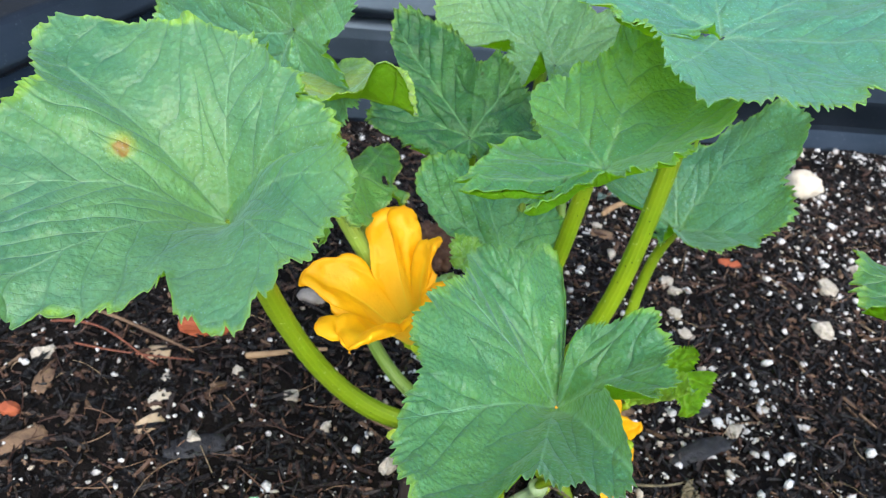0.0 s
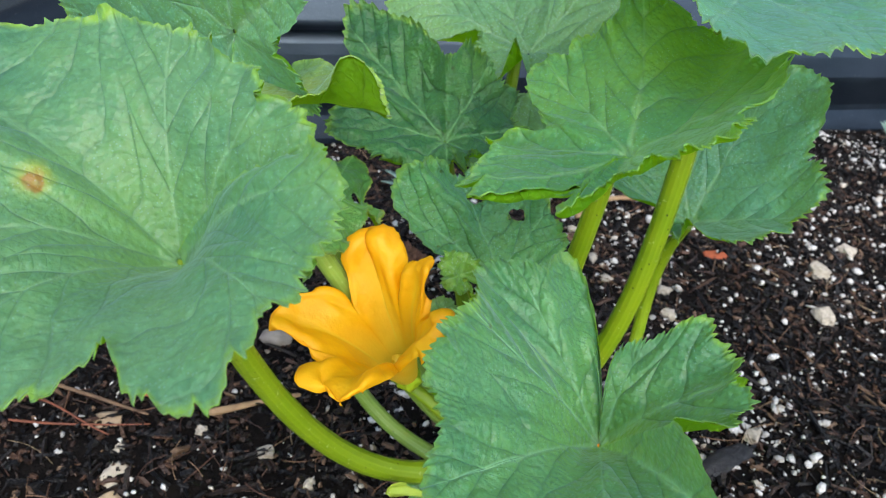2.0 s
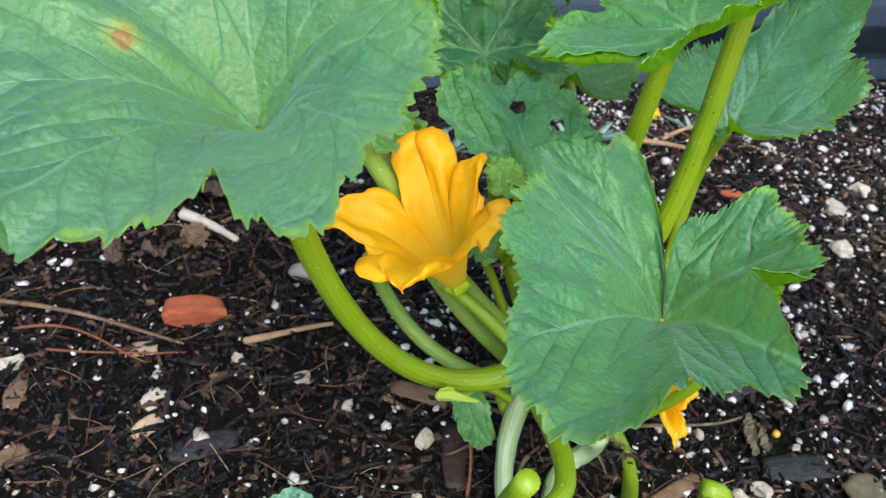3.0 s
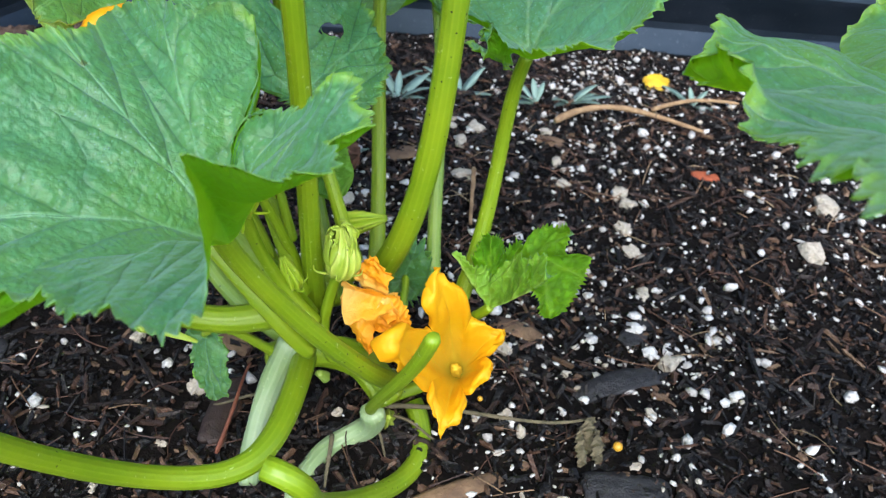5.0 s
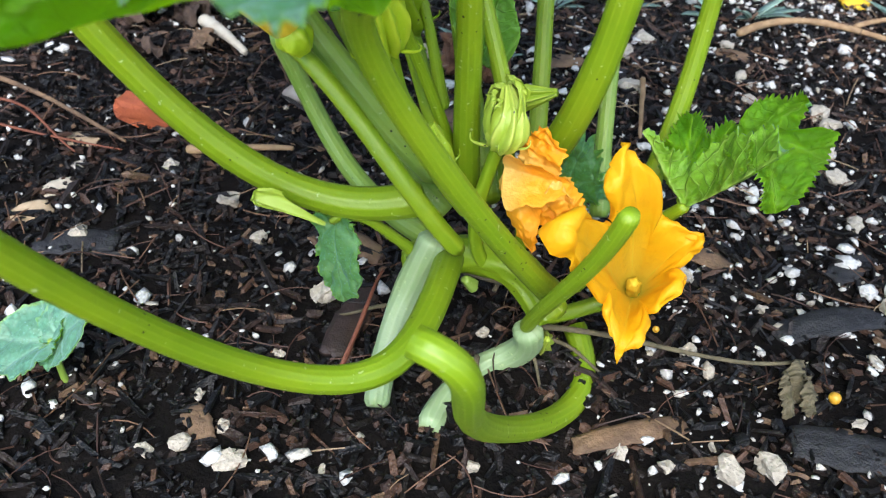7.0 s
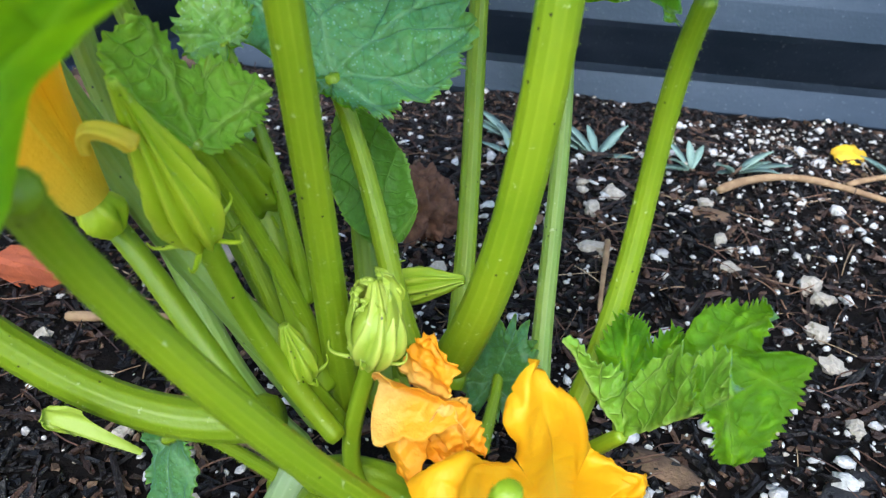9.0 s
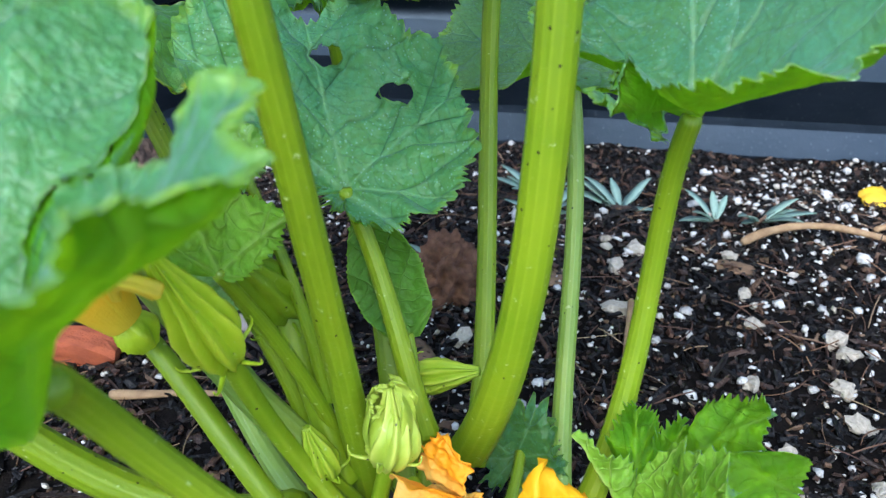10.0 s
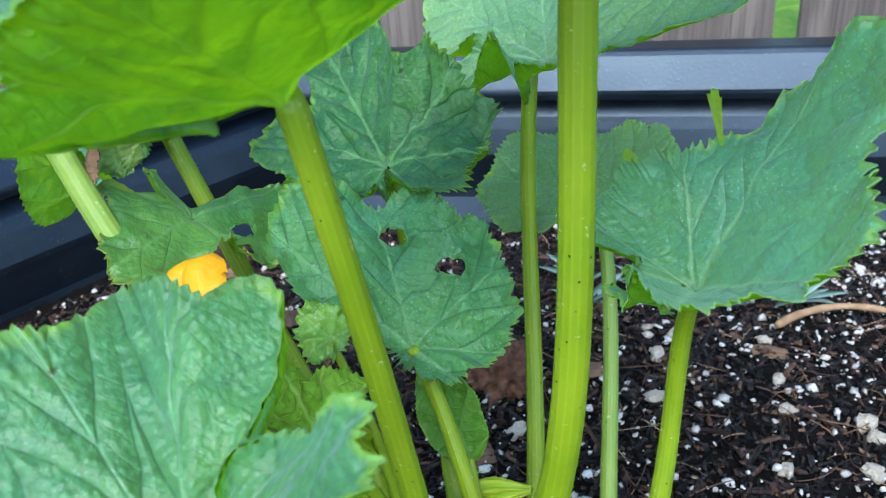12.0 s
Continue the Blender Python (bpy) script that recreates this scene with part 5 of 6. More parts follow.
bud([(0.135, 0.47, 0.07), (0.128, 0.48, 0.085), (0.122, 0.485, 0.095), (0.120, 0.489, 0.105)], (0.120, 0.489, 0.105), (0.146, 0.492, 0.115), 0.0058, "slim pointed green bud", 3.0, stem_r=0.003)
bud([(0.118, 0.446, 0.09), (0.110, 0.446, 0.11), (0.101, 0.451, 0.13), (0.0915, 0.4557, 0.148)], (0.0915, 0.4557, 0.1474), (0.0930, 0.4330, 0.1800), 0.0088, "ribbed closed green bud", 4.0, shape=(0.55, 0.95, 1.0, 0.9, 0.7, 0.45), ribs=8, depth=0.16, mat_=M_STEM)
bud([(0.155, 0.47, 0.005), (0.158, 0.465, 0.004), (0.162, 0.455, 0.006), (0.165, 0.447, 0.010)], (0.165, 0.447, 0.010), (0.171, 0.436, 0.026), 0.0052, "small pale yellow-green bud at the foot", 5.0, stem_r=0.0026, mat_=M_BUDPALE)
bud([(0.125, 0.45, 0.07), (0.122, 0.445, 0.085), (0.118, 0.44, 0.095), (0.1165, 0.437, 0.101)], (0.1165, 0.437, 0.101), (0.112, 0.434, 0.122), 0.0055, "small ribbed green bud among the stalks", 6.0, stem_r=0.0024)
petal((0.082, 0.400, 0.085), (0.058, 0.387, 0.099), ((0.068, 0.395, 0.101), (0.068, 0.391, 0.094)), (-0.8, -0.35, 0.35), 0.1, 5.0, plant, M_BUDPALE, "yellow-green withered leaf remnant under the stalk", name="leaf_remnant", r0=0.002)
rs_k = random.Random(17)
for i in range(9):
    a = i / 9 * 6.28 + rs_k.uniform(-0.3, 0.3)
    q0 = (0.135 + 0.03 * math.cos(a), 0.445 + 0.022 * math.sin(a), 0.014)
    q1 = (0.135 + rs_k.uniform(0.045, 0.075) * math.cos(a), 0.445 + rs_k.uniform(0.04, 0.06) * math.sin(a), 0.003)
    tube("root", [q0, (q0[0] * 0.6 + q1[0] * 0.4, q0[1] * 0.6 + q1[1] * 0.4 + 0.006, 0.018), (q0[0] * 0.3 + q1[0] * 0.7, q0[1] * 0.3 + q1[1] * 0.7 - 0.005, 0.008), q1], rs_k.uniform(0.0009, 0.0018), 0.0006, rs_k.choice((M_STEM_WHITE, M_WITHER, M_WITHER)), plant, count=14, sides=10, ribs=3, rough=0.4)
for i in range(7):
    q = Vector((rs_k.uniform(0.105, 0.165), rs_k.uniform(0.438, 0.452), rs_k.uniform(0.035, 0.06)))
    d = Vector((rs_k.uniform(-0.5, 0.5), rs_k.uniform(-1, -0.2), rs_k.uniform(0, 0.9))).normalized() * rs_k.uniform(0.006, 0.013)
    tube("leaf_scar", [q, q + d * 0.4, q + d * 0.8, q + d], rs_k.uniform(0.0022, 0.004), rs_k.uniform(0.0012, 0.0026), rs_k.choice((M_STEM_PALE, M_STEM, M_BUD)), plant, count=10, sides=12, ribs=4, rough=0.4)
lobe("leaf", (-0.0131, 0.4405, 0.2512), (-0.0285, 0.4290, 0.2715), (-0.0194, 0.4200, 0.2490), (-0.0244, 0.4447, 0.2715), [M_AGED, M_UNDER], plant, "small leaf yellowing along its margin", 51, (0, 0, 0), 16, 0.0016, 0.35, 0.003)
lobe("leaf", (-0.0188, 0.4591, 0.2690), (-0.0135, 0.4579, 0.2490), (-0.0040, 0.4690, 0.2630), (-0.0185, 0.4490, 0.2576), [M_YELLOW, M_YELLOW], plant, "yellowed leaf remnant", 52, (0, 0, 0), 12, 0.0016, 0.3, 0.003)
lobe("withered_strip", (-0.0106, 0.4474, 0.2743), (-0.0062, 0.4389, 0.2536), (-0.0060, 0.4440, 0.2640), (-0.0130, 0.4425, 0.2640), [M_DRY, M_DRY], plant, "dry brown strip peeling off the stalk", 53, (0, 0, 0), 10, 0.0012, 0.6, 0.002)
# torn strips curling off the torn leaf, and a small curled leaf by the flower
petal((0.206, 0.525, 0.259), (0.201, 0.528, 0.281), ((0.199, 0.526, 0.280), (0.204, 0.527, 0.279)), (0.0, -0.7, 0.7), 0.3, 2.0, plant, M_UNDER, "torn curled leaf strip", name="torn_strip", r0=0.004, ruffle=0.8)
petal((0.176, 0.536, 0.249), (0.170, 0.530, 0.252), ((0.170, 0.536, 0.254), (0.176, 0.528, 0.251)), (-0.3, -0.7, 0.5), 0.3, 4.0, plant, M_UNDER, "torn curled leaf scrap", name="torn_strip", r0=0.003, ruffle=0.8)
grow("young_leaf", plant, [(0.11, 0.45, 0.12), (0.105, 0.45, 0.15), (0.10, 0.45, 0.17), (0.085, 0.452, 0.198)], 0.0022, 0.0015, label="tiny curled young leaf", mats=[M_YOUNG, M_UNDER], seed=34, teeth=26, tooth=0.14, ruffle=0.4, curl=1.5, turns=220, rings=14,
     c=(0.084, 0.452, 0.20), u=(-0.3, -0.3, 0.7), n=(0.3, -0.7, 0.5), reach=(8, 9, 10, 11, 12, 12, 13, 14, 16, 16, 14, 13, 12, 12, 11, 10, 9, 8), lift=(5, 5, 4, 3, 2, 0, 0, 2, 0, 0, 2, 0, 0, 2, 3, 4, 5, 5))
unparent_shift(plant)

neighbour = empty("zucchini_plant")
neighbour.location = (0.56, 0.22, 0)
tagged(neighbour, "neighbouring zucchini plant reaching in with one large leaf", "zucchini plant")
grow("leaf", neighbour, [(0.56, 0.22, 0.0), (0.55, 0.24, 0.15), (0.46, 0.30, 0.27), (0.369, 0.357, 0.288)], 0.008, 0.006, label="large blue-green leaf", mats=[M_LEAF, M_UNDER], seed=21, teeth=90, notch=0.6,
     c=(0.368, 0.358, 0.294), u=(-0.89, 0.39, -0.23), n=(-0.17, 0.18, 0.97),
         reach=(83, 89, 94, 102, 112, 116, 140, 132, 88, 113, 100, 104, 91, 102, 126, 115, 103, 95, 90, 83), lift=(11, 10, 10, 9, 8, 6, 4, -5, -20, 17, 0, 14, 7, 13, 18, 17, 15, 14, 13, 12))
unparent_shift(neighbour)


# ---- small things on the soil ----
def ground_point(x, y, up=0.0):
    return (x, y, soil_height(x, y) + up)


tagged(lump("brick_fragment", ground_point(-0.127, 0.535, 0.009), (0.026, 0.012, 0.011), M_BRICK, 3, rough=0.22, turn=(5, 8, 22), smooth=False, cuts=3, freq=1.1, square=True), "broken orange-red brick fragment on the soil", "brick fragment")
tagged(lump("brick_fragment", ground_point(-0.222, 0.408, 0.004), (0.008, 0.006, 0.005), M_BRICK, 6, rough=0.3, smooth=False, cuts=2), "small crumb of orange-red brick on the soil", "brick fragment")
tagged(lump("soil_clod", ground_point(0.034, 0.692, 0.014), (0.021, 0.02, 0.026), M_CLOD, 5, rough=0.5, freq=2.6, cuts=5), "reddish brown crumbly clod on the soil", "clod")
tagged(lump("pumice_stone", ground_point(0.449, 1.012, 0.014), (0.021, 0.02, 0.018), M_CHUNK, 2, rough=0.3), "rounded cream-white stone lying on the soil", "stone")
tagged(lump("pebble", ground_point(-0.055, 0.60, 0.004), (0.013, 0.009, 0.007), M_PEBBLE, 14, rough=0.2), "smooth grey-beige pebble on the soil", "pebble")
for x, y, k in ((0.296, 0.475, 1.0), (0.213, 0.483, 0.6)):
    tagged(lump("fertiliser_bead", ground_point(x, y, 0.0035), (0.0029 * k, 0.0029 * k, 0.0029 * k), M_PRILL, 1, rough=0.05, cuts=2), "round amber fertiliser bead on the soil", "fertiliser bead", group="fertiliser beads")


def flake(name, x, y, size, mat_, seed, label, category, turn=0.0, bend=0.5, tilt=(0, 0), wide=0.45):
    """A splintered, slightly bowed flake of bark or wood with frayed ends."""
    rs = random.Random(seed)
    verts, faces, n, m = [], [], 14, 7
    for side in (1, -1):
        for i in range(n):
            t = i / (n - 1) * 2 - 1
            for j in range(m):
                q = j / (m - 1) * 2 - 1
                l = size * (t + 0.16 * noise.noise(Vector((q * 4, t, seed))) * abs(t))
                w = size * wide * q * (1 - 0.25 * t * t + 0.22 * noise.noise(Vector((t * 3, q, seed + 3))))
                z = size * (0.07 * side * (1 - 0.75 * abs(q)) + bend * 0.22 * (1 - t * t) + (0.035 + 0.05 * (bend > 1.2)) * noise.noise(Vector((t * 2, q * 8, seed + 9))) + 0.16 * (bend > 1.2) * noise.noise(Vector((t * 2.5, q * 2.5, seed + 4))))
                verts.append((l, w, z))
    for s in range(2):
        for i in range(n - 1):
            for j in range(m - 1):
                a = s * n * m + i * m + j
                f = (a, a + m, a + m + 1, a + 1)
                faces.append(f if s == 0 else f[::-1])
    k = n * m
    loop = [j for j in range(m)] + [i * m + m - 1 for i in range(1, n)] + [(n - 1) * m + j for j in range(m - 2, -1, -1)] + [i * m for i in range(n - 2, 0, -1)]
    for a, b in zip(loop, loop[1:] + loop[:1]):
        faces.append((a, b, b + k, a + k))
    mtx = pose(*ground_point(x, y, size * 0.07), *tilt, turn)
    me = mesh_of(name, [mtx @ Vector(v) for v in verts], faces, [mat_], smooth=True)
    return tagged(part(name, me), label, category)


flake("charcoal_piece", 0.291, 0.525, 0.030, M_CHAR, 3, "curved dark grey charcoal piece on the soil", "charcoal", 38, 0.8, (0, 0), 0.28)
flake("charcoal_piece", 0.300, 0.585, 0.017, M_CHAR, 4, "flat dark charcoal piece on the soil", "charcoal", 60, 0.2)
flake("bark_piece", 0.304, 0.447, 0.024, M_CHAR, 5, "dark flat bark piece on the soil", "bark piece", 12, 0.2)
flake("bark_piece", 0.075, 0.431, 0.026, M_BARKD, 6, "dark brown splintered bark piece on the soil", "bark piece", 95, 0.3, (0, 0), 0.3)
flake("bark_piece", -0.085, 0.417, 0.022, M_CHAR, 7, "black split bark piece on the soil", "bark piece", 30, 0.3)
flake("bark_piece", 0.135, 0.32, 0.024, M_CHAR, 21, "black split bark piece on the soil", "bark piece", 5, 0.3)
flake("wood_splinter", 0.217, 0.418, 0.026, M_DRY, 8, "fibrous brown wood splinter on the soil", "wood splinter", 38, 0.4, (0, 0), 0.22)
flake("wood_splinter", 0.222, 0.556, 0.018, M_DRY, 9, "fibrous brown wood splinter on the soil", "wood splinter", -10, 0.4, (0, 0), 0.4)
flake("wood_splinter", 0.050, 0.481, 0.022, M_DRY, 10, "fibrous brown wood splinter on the soil", "wood splinter", -15, 0.5, (0, 0), 0.35)
flake("wood_chip", -0.153, 0.497, 0.011, M_TAN, 11, "small tan wood chip on the soil", "wood chip", 20, 0.3, (0, 0), 0.7)
flake("wood_chip", -0.128, 0.452, 0.010, M_CHUNK, 12, "cream-white wood chip on the soil", "wood chip", 70, 0.3, (10, 0), 0.7)
flake("wood_chip", -0.124, 0.426, 0.011, M_TAN, 13, "cream-white wood chip on the soil", "wood chip", 60, 0.9, (20, 0), 0.55)
flake("wood_chip", 0.047, 0.345, 0.011, M_DRY, 14, "curled brown bark chip on the soil", "wood chip", -35, 0.9, (0, 0), 0.5)
flake("wood_chip", 0.20, 0.80, 0.014, M_DRY, 15, "reddish brown bark chip on the soil", "wood chip", 10, 0.4, (0, 0), 0.6)
flake("wood_chip", 0.09, 0.728, 0.016, M_DRY, 16, "reddish brown bark chip on the soil", "wood chip", 40, 0.4, (0, 0), 0.6)
flake("wood_chip", 0.05, 0.62, 0.016, M_DRY, 17, "reddish brown bark chip on the soil", "wood chip", 140, 0.4, (0, 0), 0.6)
flake("wood_chip", -0.20, 0.388, 0.016, M_DRY, 18, "reddish brown bark chip on the soil", "wood chip", 50, 0.5, (0, 0), 0.5)
flake("wood_chip", -0.215, 0.44, 0.013, M_DRY, 19, "reddish brown bark chip on the soil", "wood chip", 100, 0.5, (0, 0), 0.5)
flake("wood_chip", 0.339, 0.803, 0.012, M_BRICK, 20, "dark red bark chip on the soil", "wood chip", 10, 0.5, (0, 0), 0.6)
flake("fallen_petal", 0.290, 1.003, 0.017, M_PETALDRY, 22, "crumpled yellow fallen petal on the soil", "petal", 30, 1.5, (20, 10), 0.7)


def perlite_pieces(group, rows):
    """The larger puffed grains that stand out, one by one."""
    rs = random.Random(len(rows))
    for x, y, mm in rows:
        bm = bmesh.new()
        bmesh.ops.create_icosphere(bm, subdivisions=2, radius=1)
        o = Vector((x * 90, y * 90, 0))
        flat = rs.random() < 0.4
        for v in bm.verts:
            n_ = v.co.copy()
            f = 1 + 0.6 * noise.noise(n_ * 1.2 + o) + 0.35 * noise.noise(n_ * 2.6 + o)
            n_ = Vector([math.copysign(abs(q) ** 0.7, q) for q in n_])
            v.co = Vector((n_.x * 1.1, n_.y * 0.8, n_.z * (0.4 if flat else 0.75))) * f * mm * 0.00046
        bmesh.ops.transform(bm, verts=bm.verts, matrix=pose(*ground_point(x, y, mm * 0.00018), rs.uniform(-12, 12), rs.uniform(-12, 12), rs.uniform(0, 180)))
        me = bpy.data.meshes.new("perlite_piece")
        bm.to_mesh(me)
        bm.free()
        me.materials.append(M_PERLITE)
        tagged(part("perlite_piece", me), "large white perlite piece lying on the soil", "perlite piece", group=group)


perlite_pieces("perlite pieces on the soil", ((0.068, 0.335, 14.1), (0.001, 0.462, 9.7), (-0.133, 0.474, 8.3), (-0.018, 0.388, 6.0), (0.038, 0.358, 6.8), (0.111, 0.371, 5.7), (0.036, 0.324, 7.4), (0.104, 0.350, 4.6), (0.138, 0.445, 6.2),
               (0.144, 0.713, 18.1), (0.230, 0.476, 8.2), (0.299, 0.622, 11.2), (0.279, 0.524, 8.9), (0.313, 0.508, 9.4), (0.307, 0.465, 6.4), (0.259, 0.417, 12.0), (0.274, 0.426, 12.3), (0.213, 0.410, 10.5)))
perlite_pieces("perlite pieces on the soil", ((0.235, 0.410, 7.9), (0.161, 0.375, 6.3), (0.223, 0.736, 13.0), (0.278, 0.733, 13.0), (0.134, 0.794, 14.2), (0.212, 0.769, 11.3), (0.217, 0.530, 10.2), (0.259, 0.526, 6.4), (0.251, 0.426, 4.9),
               (0.047, 0.333, 9.2), (0.054, 0.397, 5.6), (-0.089, 0.413, 6.7), (0.075, 0.409, 5.0), (0.057, 0.349, 6.6), (0.422, 0.721, 22.0), (0.439, 0.790, 20.0), (0.479, 0.834, 16.0)))
perlite_pieces("perlite pieces on the soil", ((-0.035, 0.485, 12.2), (-0.088, 0.424, 11.7), (0.055, 0.439, 13.4), (-0.084, 0.496, 9.2), (-0.230, 0.465, 15.4), (0.270, 0.746, 14.8), (0.322, 0.561, 14.0), (0.231, 0.676, 11.7), (0.278, 0.702, 13.9),
               (0.288, 0.675, 14.7), (0.128, 0.765, 13.7), (0.195, 0.814, 10.3), (0.067, 0.646, 15.2), (0.256, 0.636, 9.4), (-0.006, 0.694, 22.0)))


def twig(name, pts, r, mat_, label, category="twig"):
    ps = [ground_point(x, y, up) for x, y, up in pts]
    return tagged(tube(name, ps, r, r * 0.55, mat_, None, ribs=3, depth=0.12, sides=10, rough=0.3), label, category)


twig("twig", ((0.200, 0.838, 0.006), (0.235, 0.90, 0.014), (0.275, 0.885, 0.012), (0.335, 0.878, 0.006)), 0.0032, M_TWIG, "pale bent dry twig on the soil")
twig("twig", ((0.285, 0.912, 0.006), (0.31, 0.935, 0.010), (0.33, 0.95, 0.010), (0.37, 0.968, 0.006)), 0.0024, M_TWIG, "pale thin dry twig on the soil")
twig("twig", ((-0.083, 0.512, 0.006), (-0.06, 0.52, 0.007), (-0.04, 0.528, 0.007), (-0.021, 0.535, 0.006)), 0.0026, M_TWIG, "short pale stick on the soil")
twig("twig", ((0.150, 0.722, 0.006), (0.155, 0.70, 0.008), (0.16, 0.67, 0.008), (0.166, 0.648, 0.005)), 0.0020, M_TWIG, "short thin stick on the soil")
twig("twig", ((-0.172, 0.653, 0.008), (-0.155, 0.645, 0.010), (-0.135, 0.636, 0.010), (-0.117, 0.627, 0.007)), 0.0050, M_CHUNK, "whitish weathered stick on the soil")
twig("twig", ((-0.29, 0.522, 0.004), (-0.22, 0.530, 0.007), (-0.17, 0.512, 0.006), (-0.125, 0.506, 0.003)), 0.0019, M_DRY, "thin brown twig on the soil")
twig("rootlet", ((-0.245, 0.50, 0.004), (-0.20, 0.515, 0.008), (-0.18, 0.49, 0.006), (-0.144, 0.483, 0.003)), 0.0011, M_ROOT, "thin reddish rootlet on the soil", "rootlet")
twig("rootlet", ((-0.215, 0.484, 0.003), (-0.19, 0.48, 0.006), (-0.16, 0.485, 0.006), (-0.12, 0.497, 0.003)), 0.0010, M_ROOT, "thin reddish rootlet on the soil", "rootlet")
twig("rootlet", ((0.085, 0.40, 0.004), (0.088, 0.42, 0.02), (0.082, 0.44, 0.02), (0.08, 0.455, 0.012)), 0.0012, M_ROOT, "thin reddish rootlet by the stem", "rootlet")
twig("dead_tendril", ((0.165, 0.445, 0.014), (0.20, 0.472, 0.008), (0.245, 0.465, 0.006), (0.277, 0.488, 0.006)), 0.0015, M_WITHER, "withered grey-brown tendril on the soil", "dead tendril")
twig("dead_tendril", ((0.085, 0.475, 0.012), (0.11, 0.470, 0.012), (0.13, 0.468, 0.012), (0.155, 0.472, 0.012)), 0.0026, M_WITHER, "withered grey-brown tendril on the soil", "dead tendril")
shred = empty("withered_leaf")
shred.location = ground_point(0.281, 0.476)
tagged(shred, "crumpled withered leaf shred on the soil", "withered leaf")
for i, (dx, dy, k) in enumerate(((0.0, 0.0, 0.55), (0.004, -0.006, 0.4), (-0.004, -0.009, 0.4))):
    a, b = Vector(ground_point(0.277 + dx, 0.489 + dy, 0.006)), Vector(ground_point(0.283 + dx, 0.468 + dy * 1.4, 0.004))
    c = (a + b) / 2 + Vector((0.0, 0.0, 0.006 * k))
    lobe("shred", a, b, c + Vector((0.006 * k, 0.002, -0.002)), c + Vector((-0.006 * k, -0.002, 0.001)), [M_WITHER, M_WITHER], shred, "", 70 + i, (0, 0, 0.003), 9, 0.0016, 0.7, 0.004)
unparent_shift(shred)
flake("withered_leaf", 0.345, 0.435, 0.016, M_WITHER, 32, "crumpled withered leaf on the soil", "withered leaf", 30, 1.4, (15, 10), 0.7)
for i, (x, y, k, a) in enumerate(((-0.266, 0.73, 0.03, 20), (-0.20, 0.70, 0.024, -40), (-0.25, 0.83, 0.04, 80), (-0.30, 0.66, 0.03, 50), (-0.31, 0.78, 0.035, 120), (-0.15, 0.69, 0.028, 10), (-0.255, 0.656, 0.028, 15), (-0.242, 0.607, 0.022, -25), (-0.209, 0.648, 0.026, 60), (-0.151, 0.618, 0.020, -50), (-0.179, 0.597, 0.016, 30), (-0.21, 0.60, 0.014, 100), (-0.23, 0.675, 0.022, 140), (-0.19, 0.665, 0.018, 75), (-0.27, 0.63, 0.02, 110))):
    rs_d = random.Random(80 + i)
    a_ = radians(a)
    d_, e_ = Vector((math.cos(a_), math.sin(a_), 0)) * k, Vector((-math.sin(a_), math.cos(a_), 0)) * k * rs_d.uniform(0.45, 0.8)
    o_ = Vector(ground_point(x, y, 0.006))
    up_ = lambda lo, hi: Vector((0, 0, k * rs_d.uniform(lo, hi)))
    tagged(lobe("dry_leaf", o_ - d_ + up_(-0.05, 0.3), o_ + d_ + up_(-0.05, 0.35), o_ - e_ + up_(0.0, 0.6), o_ + e_ + up_(0.0, 0.6), [M_DEADLEAF if i % 3 else M_DRY, M_DEADLEAF], None, "", 90 + i, (0, 0, k * 0.15), 9, 0.004, rs_d.uniform(-0.5, 0.6), 0.010), "curled brown dead leaf on the soil by the bed wall", "dead leaf")


# seedling with two rounded leaves
seedling = empty("seedling")
seedling.location = ground_point(-0.02, 0.34)
tagged(seedling, "small squash seedling with two bluish rounded leaves", "seedling")
tube("stem", [ground_point(-0.02, 0.34, -0.003), (-0.021, 0.34, 0.012), (-0.02, 0.34, 0.022), (-0.02, 0.34, 0.03)], 0.0017, 0.0013, M_STEM_PALE, seedling, sides=12)
for c, u, n in (((-0.017, 0.341, 0.032), (0.35, 0.15, 0.65), (-0.4, -0.5, 0.8)), ((-0.022, 0.338, 0.030), (-0.55, -0.1, -0.15), (-0.2, -0.35, 0.9))):
    blade("leaf", c=c, u=u, n=n, reach=(9, 10, 12, 14, 16, 18, 20, 23, 24, 25, 25, 24, 23, 20, 18, 16, 14, 12, 10, 9), lift=(2,) * 20, mats=[M_BLUE, M_UNDER], parent=seedling, seed=31, teeth=26, tooth=0.03, ruffle=0.08, turns=200, rings=14)
unparent_shift(seedling)


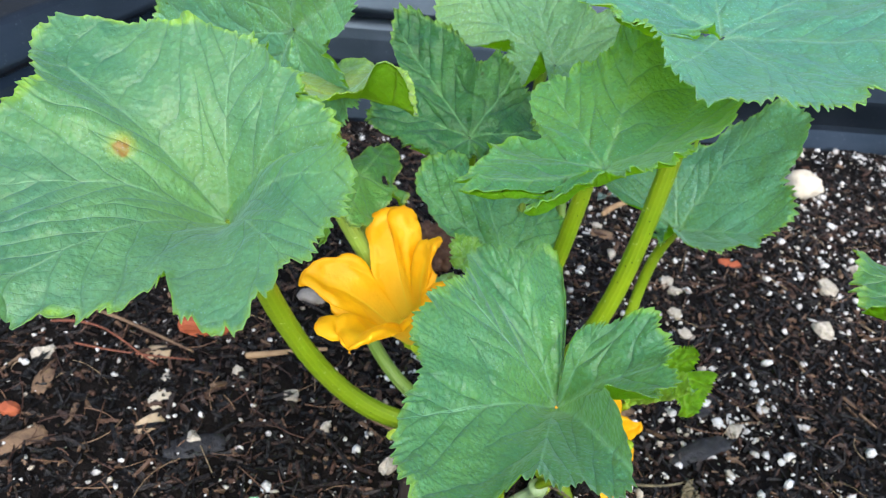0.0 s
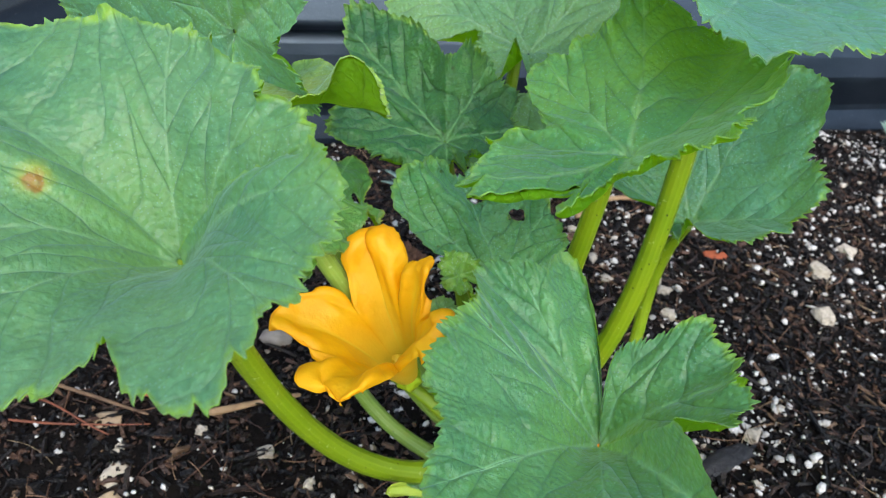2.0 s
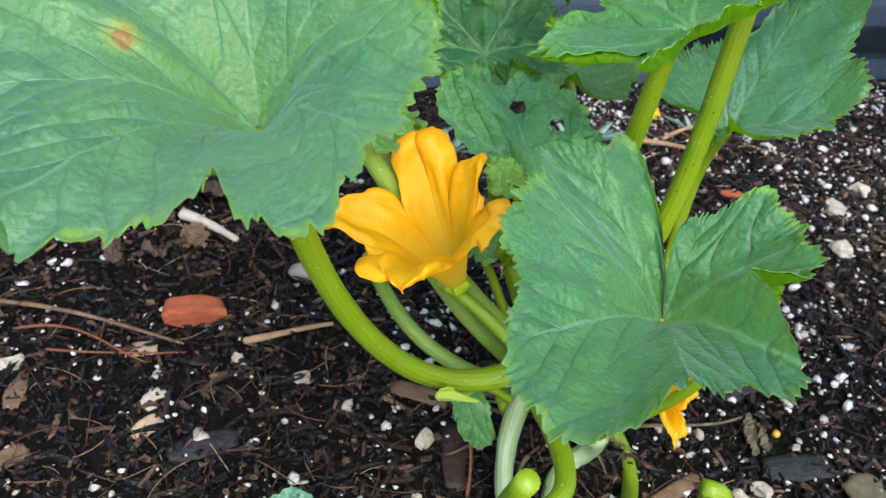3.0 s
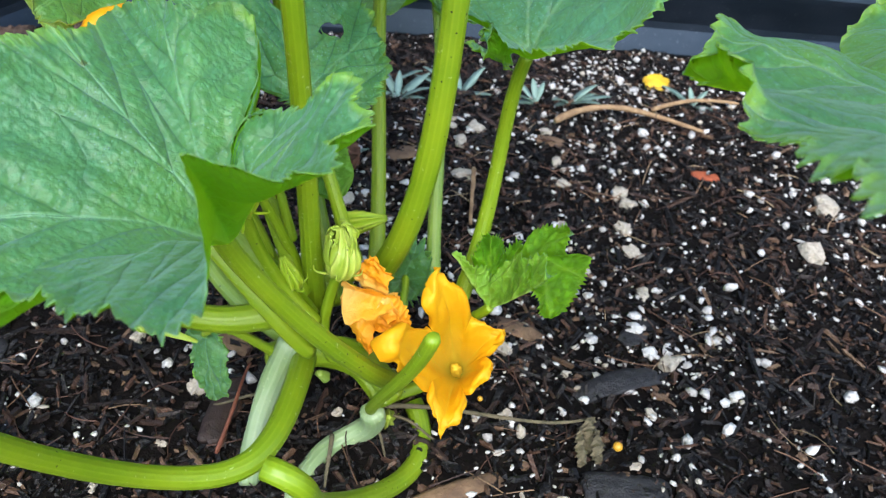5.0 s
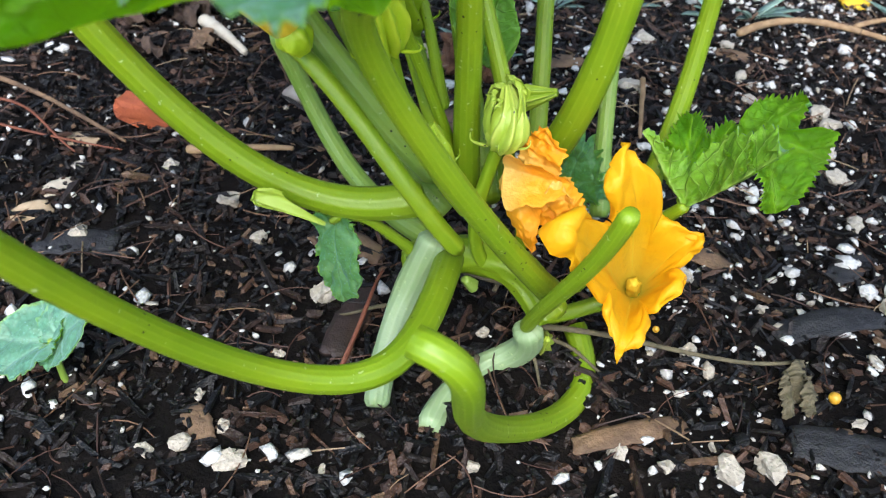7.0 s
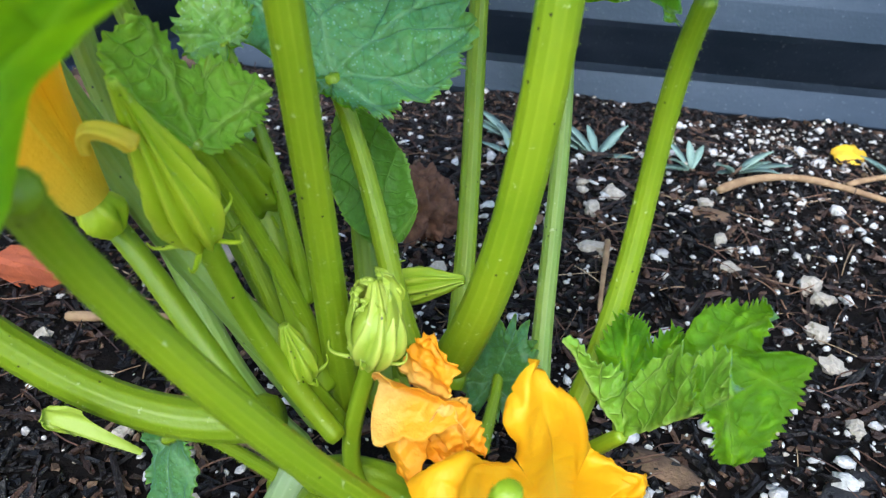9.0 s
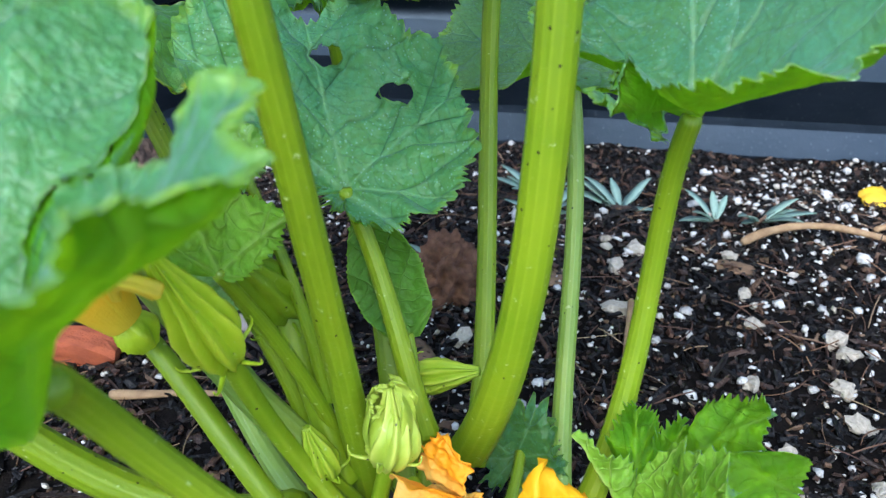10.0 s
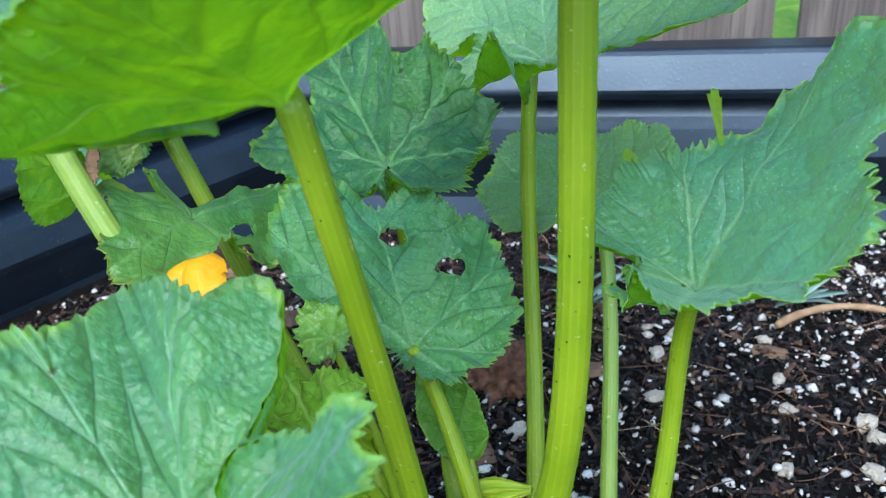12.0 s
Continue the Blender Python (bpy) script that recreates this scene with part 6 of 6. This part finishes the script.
def weed(x, y, k, seed):
    w = empty("weed")
    w.location = ground_point(x, y)
    tagged(w, "small silvery blue-green weed with narrow leaves on the soil", "weed", group="silvery weeds")
    rs = random.Random(seed)
    for i in range(rs.randint(5, 7)):
        a = rs.uniform(0, 6.28)
        up, l = rs.uniform(0.25, 1.0), k * rs.uniform(0.7, 1.2)
        d = Vector((math.cos(a), math.sin(a), 0))
        b0 = Vector(w.location)
        verts, faces = [], []
        s = Vector((-d.y, d.x, 0))
        for j in range(9):
            t = j / 8
            p = b0 + d * l * (0.1 + 0.9 * t) + Vector((0, 0, l * up * (t - 0.45 * t * t) + 0.002))
            ww = l * 0.11 * math.sin(math.pi * min(1, 0.15 + 0.85 * t)) + 0.0003
            verts += [p + s * ww, p - Vector((0, 0, ww * 0.5)), p - s * ww, p - Vector((0, 0, ww * 0.5 + 0.0005))]
        for j in range(8):
            for q in range(4):
                faces.append((j * 4 + q, j * 4 + (q + 1) % 4, j * 4 + 4 + (q + 1) % 4, j * 4 + 4 + q))
        me = mesh_of("leaf", verts, faces, [M_WEED])
        part("leaf", me, w)
    unparent_shift(w)


for i, (x, y, k) in enumerate(((0.04, 0.70, 0.034), (0.05, 0.829, 0.04), (0.103, 0.867, 0.04), (0.175, 0.875, 0.036), (0.205, 0.895, 0.034), (0.324, 0.944, 0.03), (0.657, 1.15, 0.04), (0.59, 0.977, 0.04), (0.032, 0.873, 0.036))):
    weed(x, y, k, 60 + i)


# dry stalks between the bed and the fence
straw = empty("straw_heap")
straw.location = (0.42, 1.45, -0.32)
tagged(straw, "heap of dry pale grass stalks lying behind the bed", "straw")
rs_ = random.Random(9)
for i in range(110):
    a = rs_.uniform(-0.5, 0.5) + (0.0 if rs_.random() < 0.6 else 1.2)
    p = Vector((0.42 + rs_.uniform(-0.12, 0.1), 1.46 + rs_.uniform(-0.05, 0.07), rs_.uniform(-0.10, 0.10)))
    d = Vector((math.cos(a), 0.25 * math.sin(a), rs_.uniform(-0.35, 0.45))).normalized() * rs_.uniform(0.05, 0.13)
    tube("stalk", [p - d, p - d * 0.3 + Vector((0, 0, 0.01)), p + d * 0.3 + Vector((0, 0, 0.012)), p + d], 0.0034, 0.002, M_STRAW, straw, sides=8, count=10, ribs=3)
unparent_shift(straw)
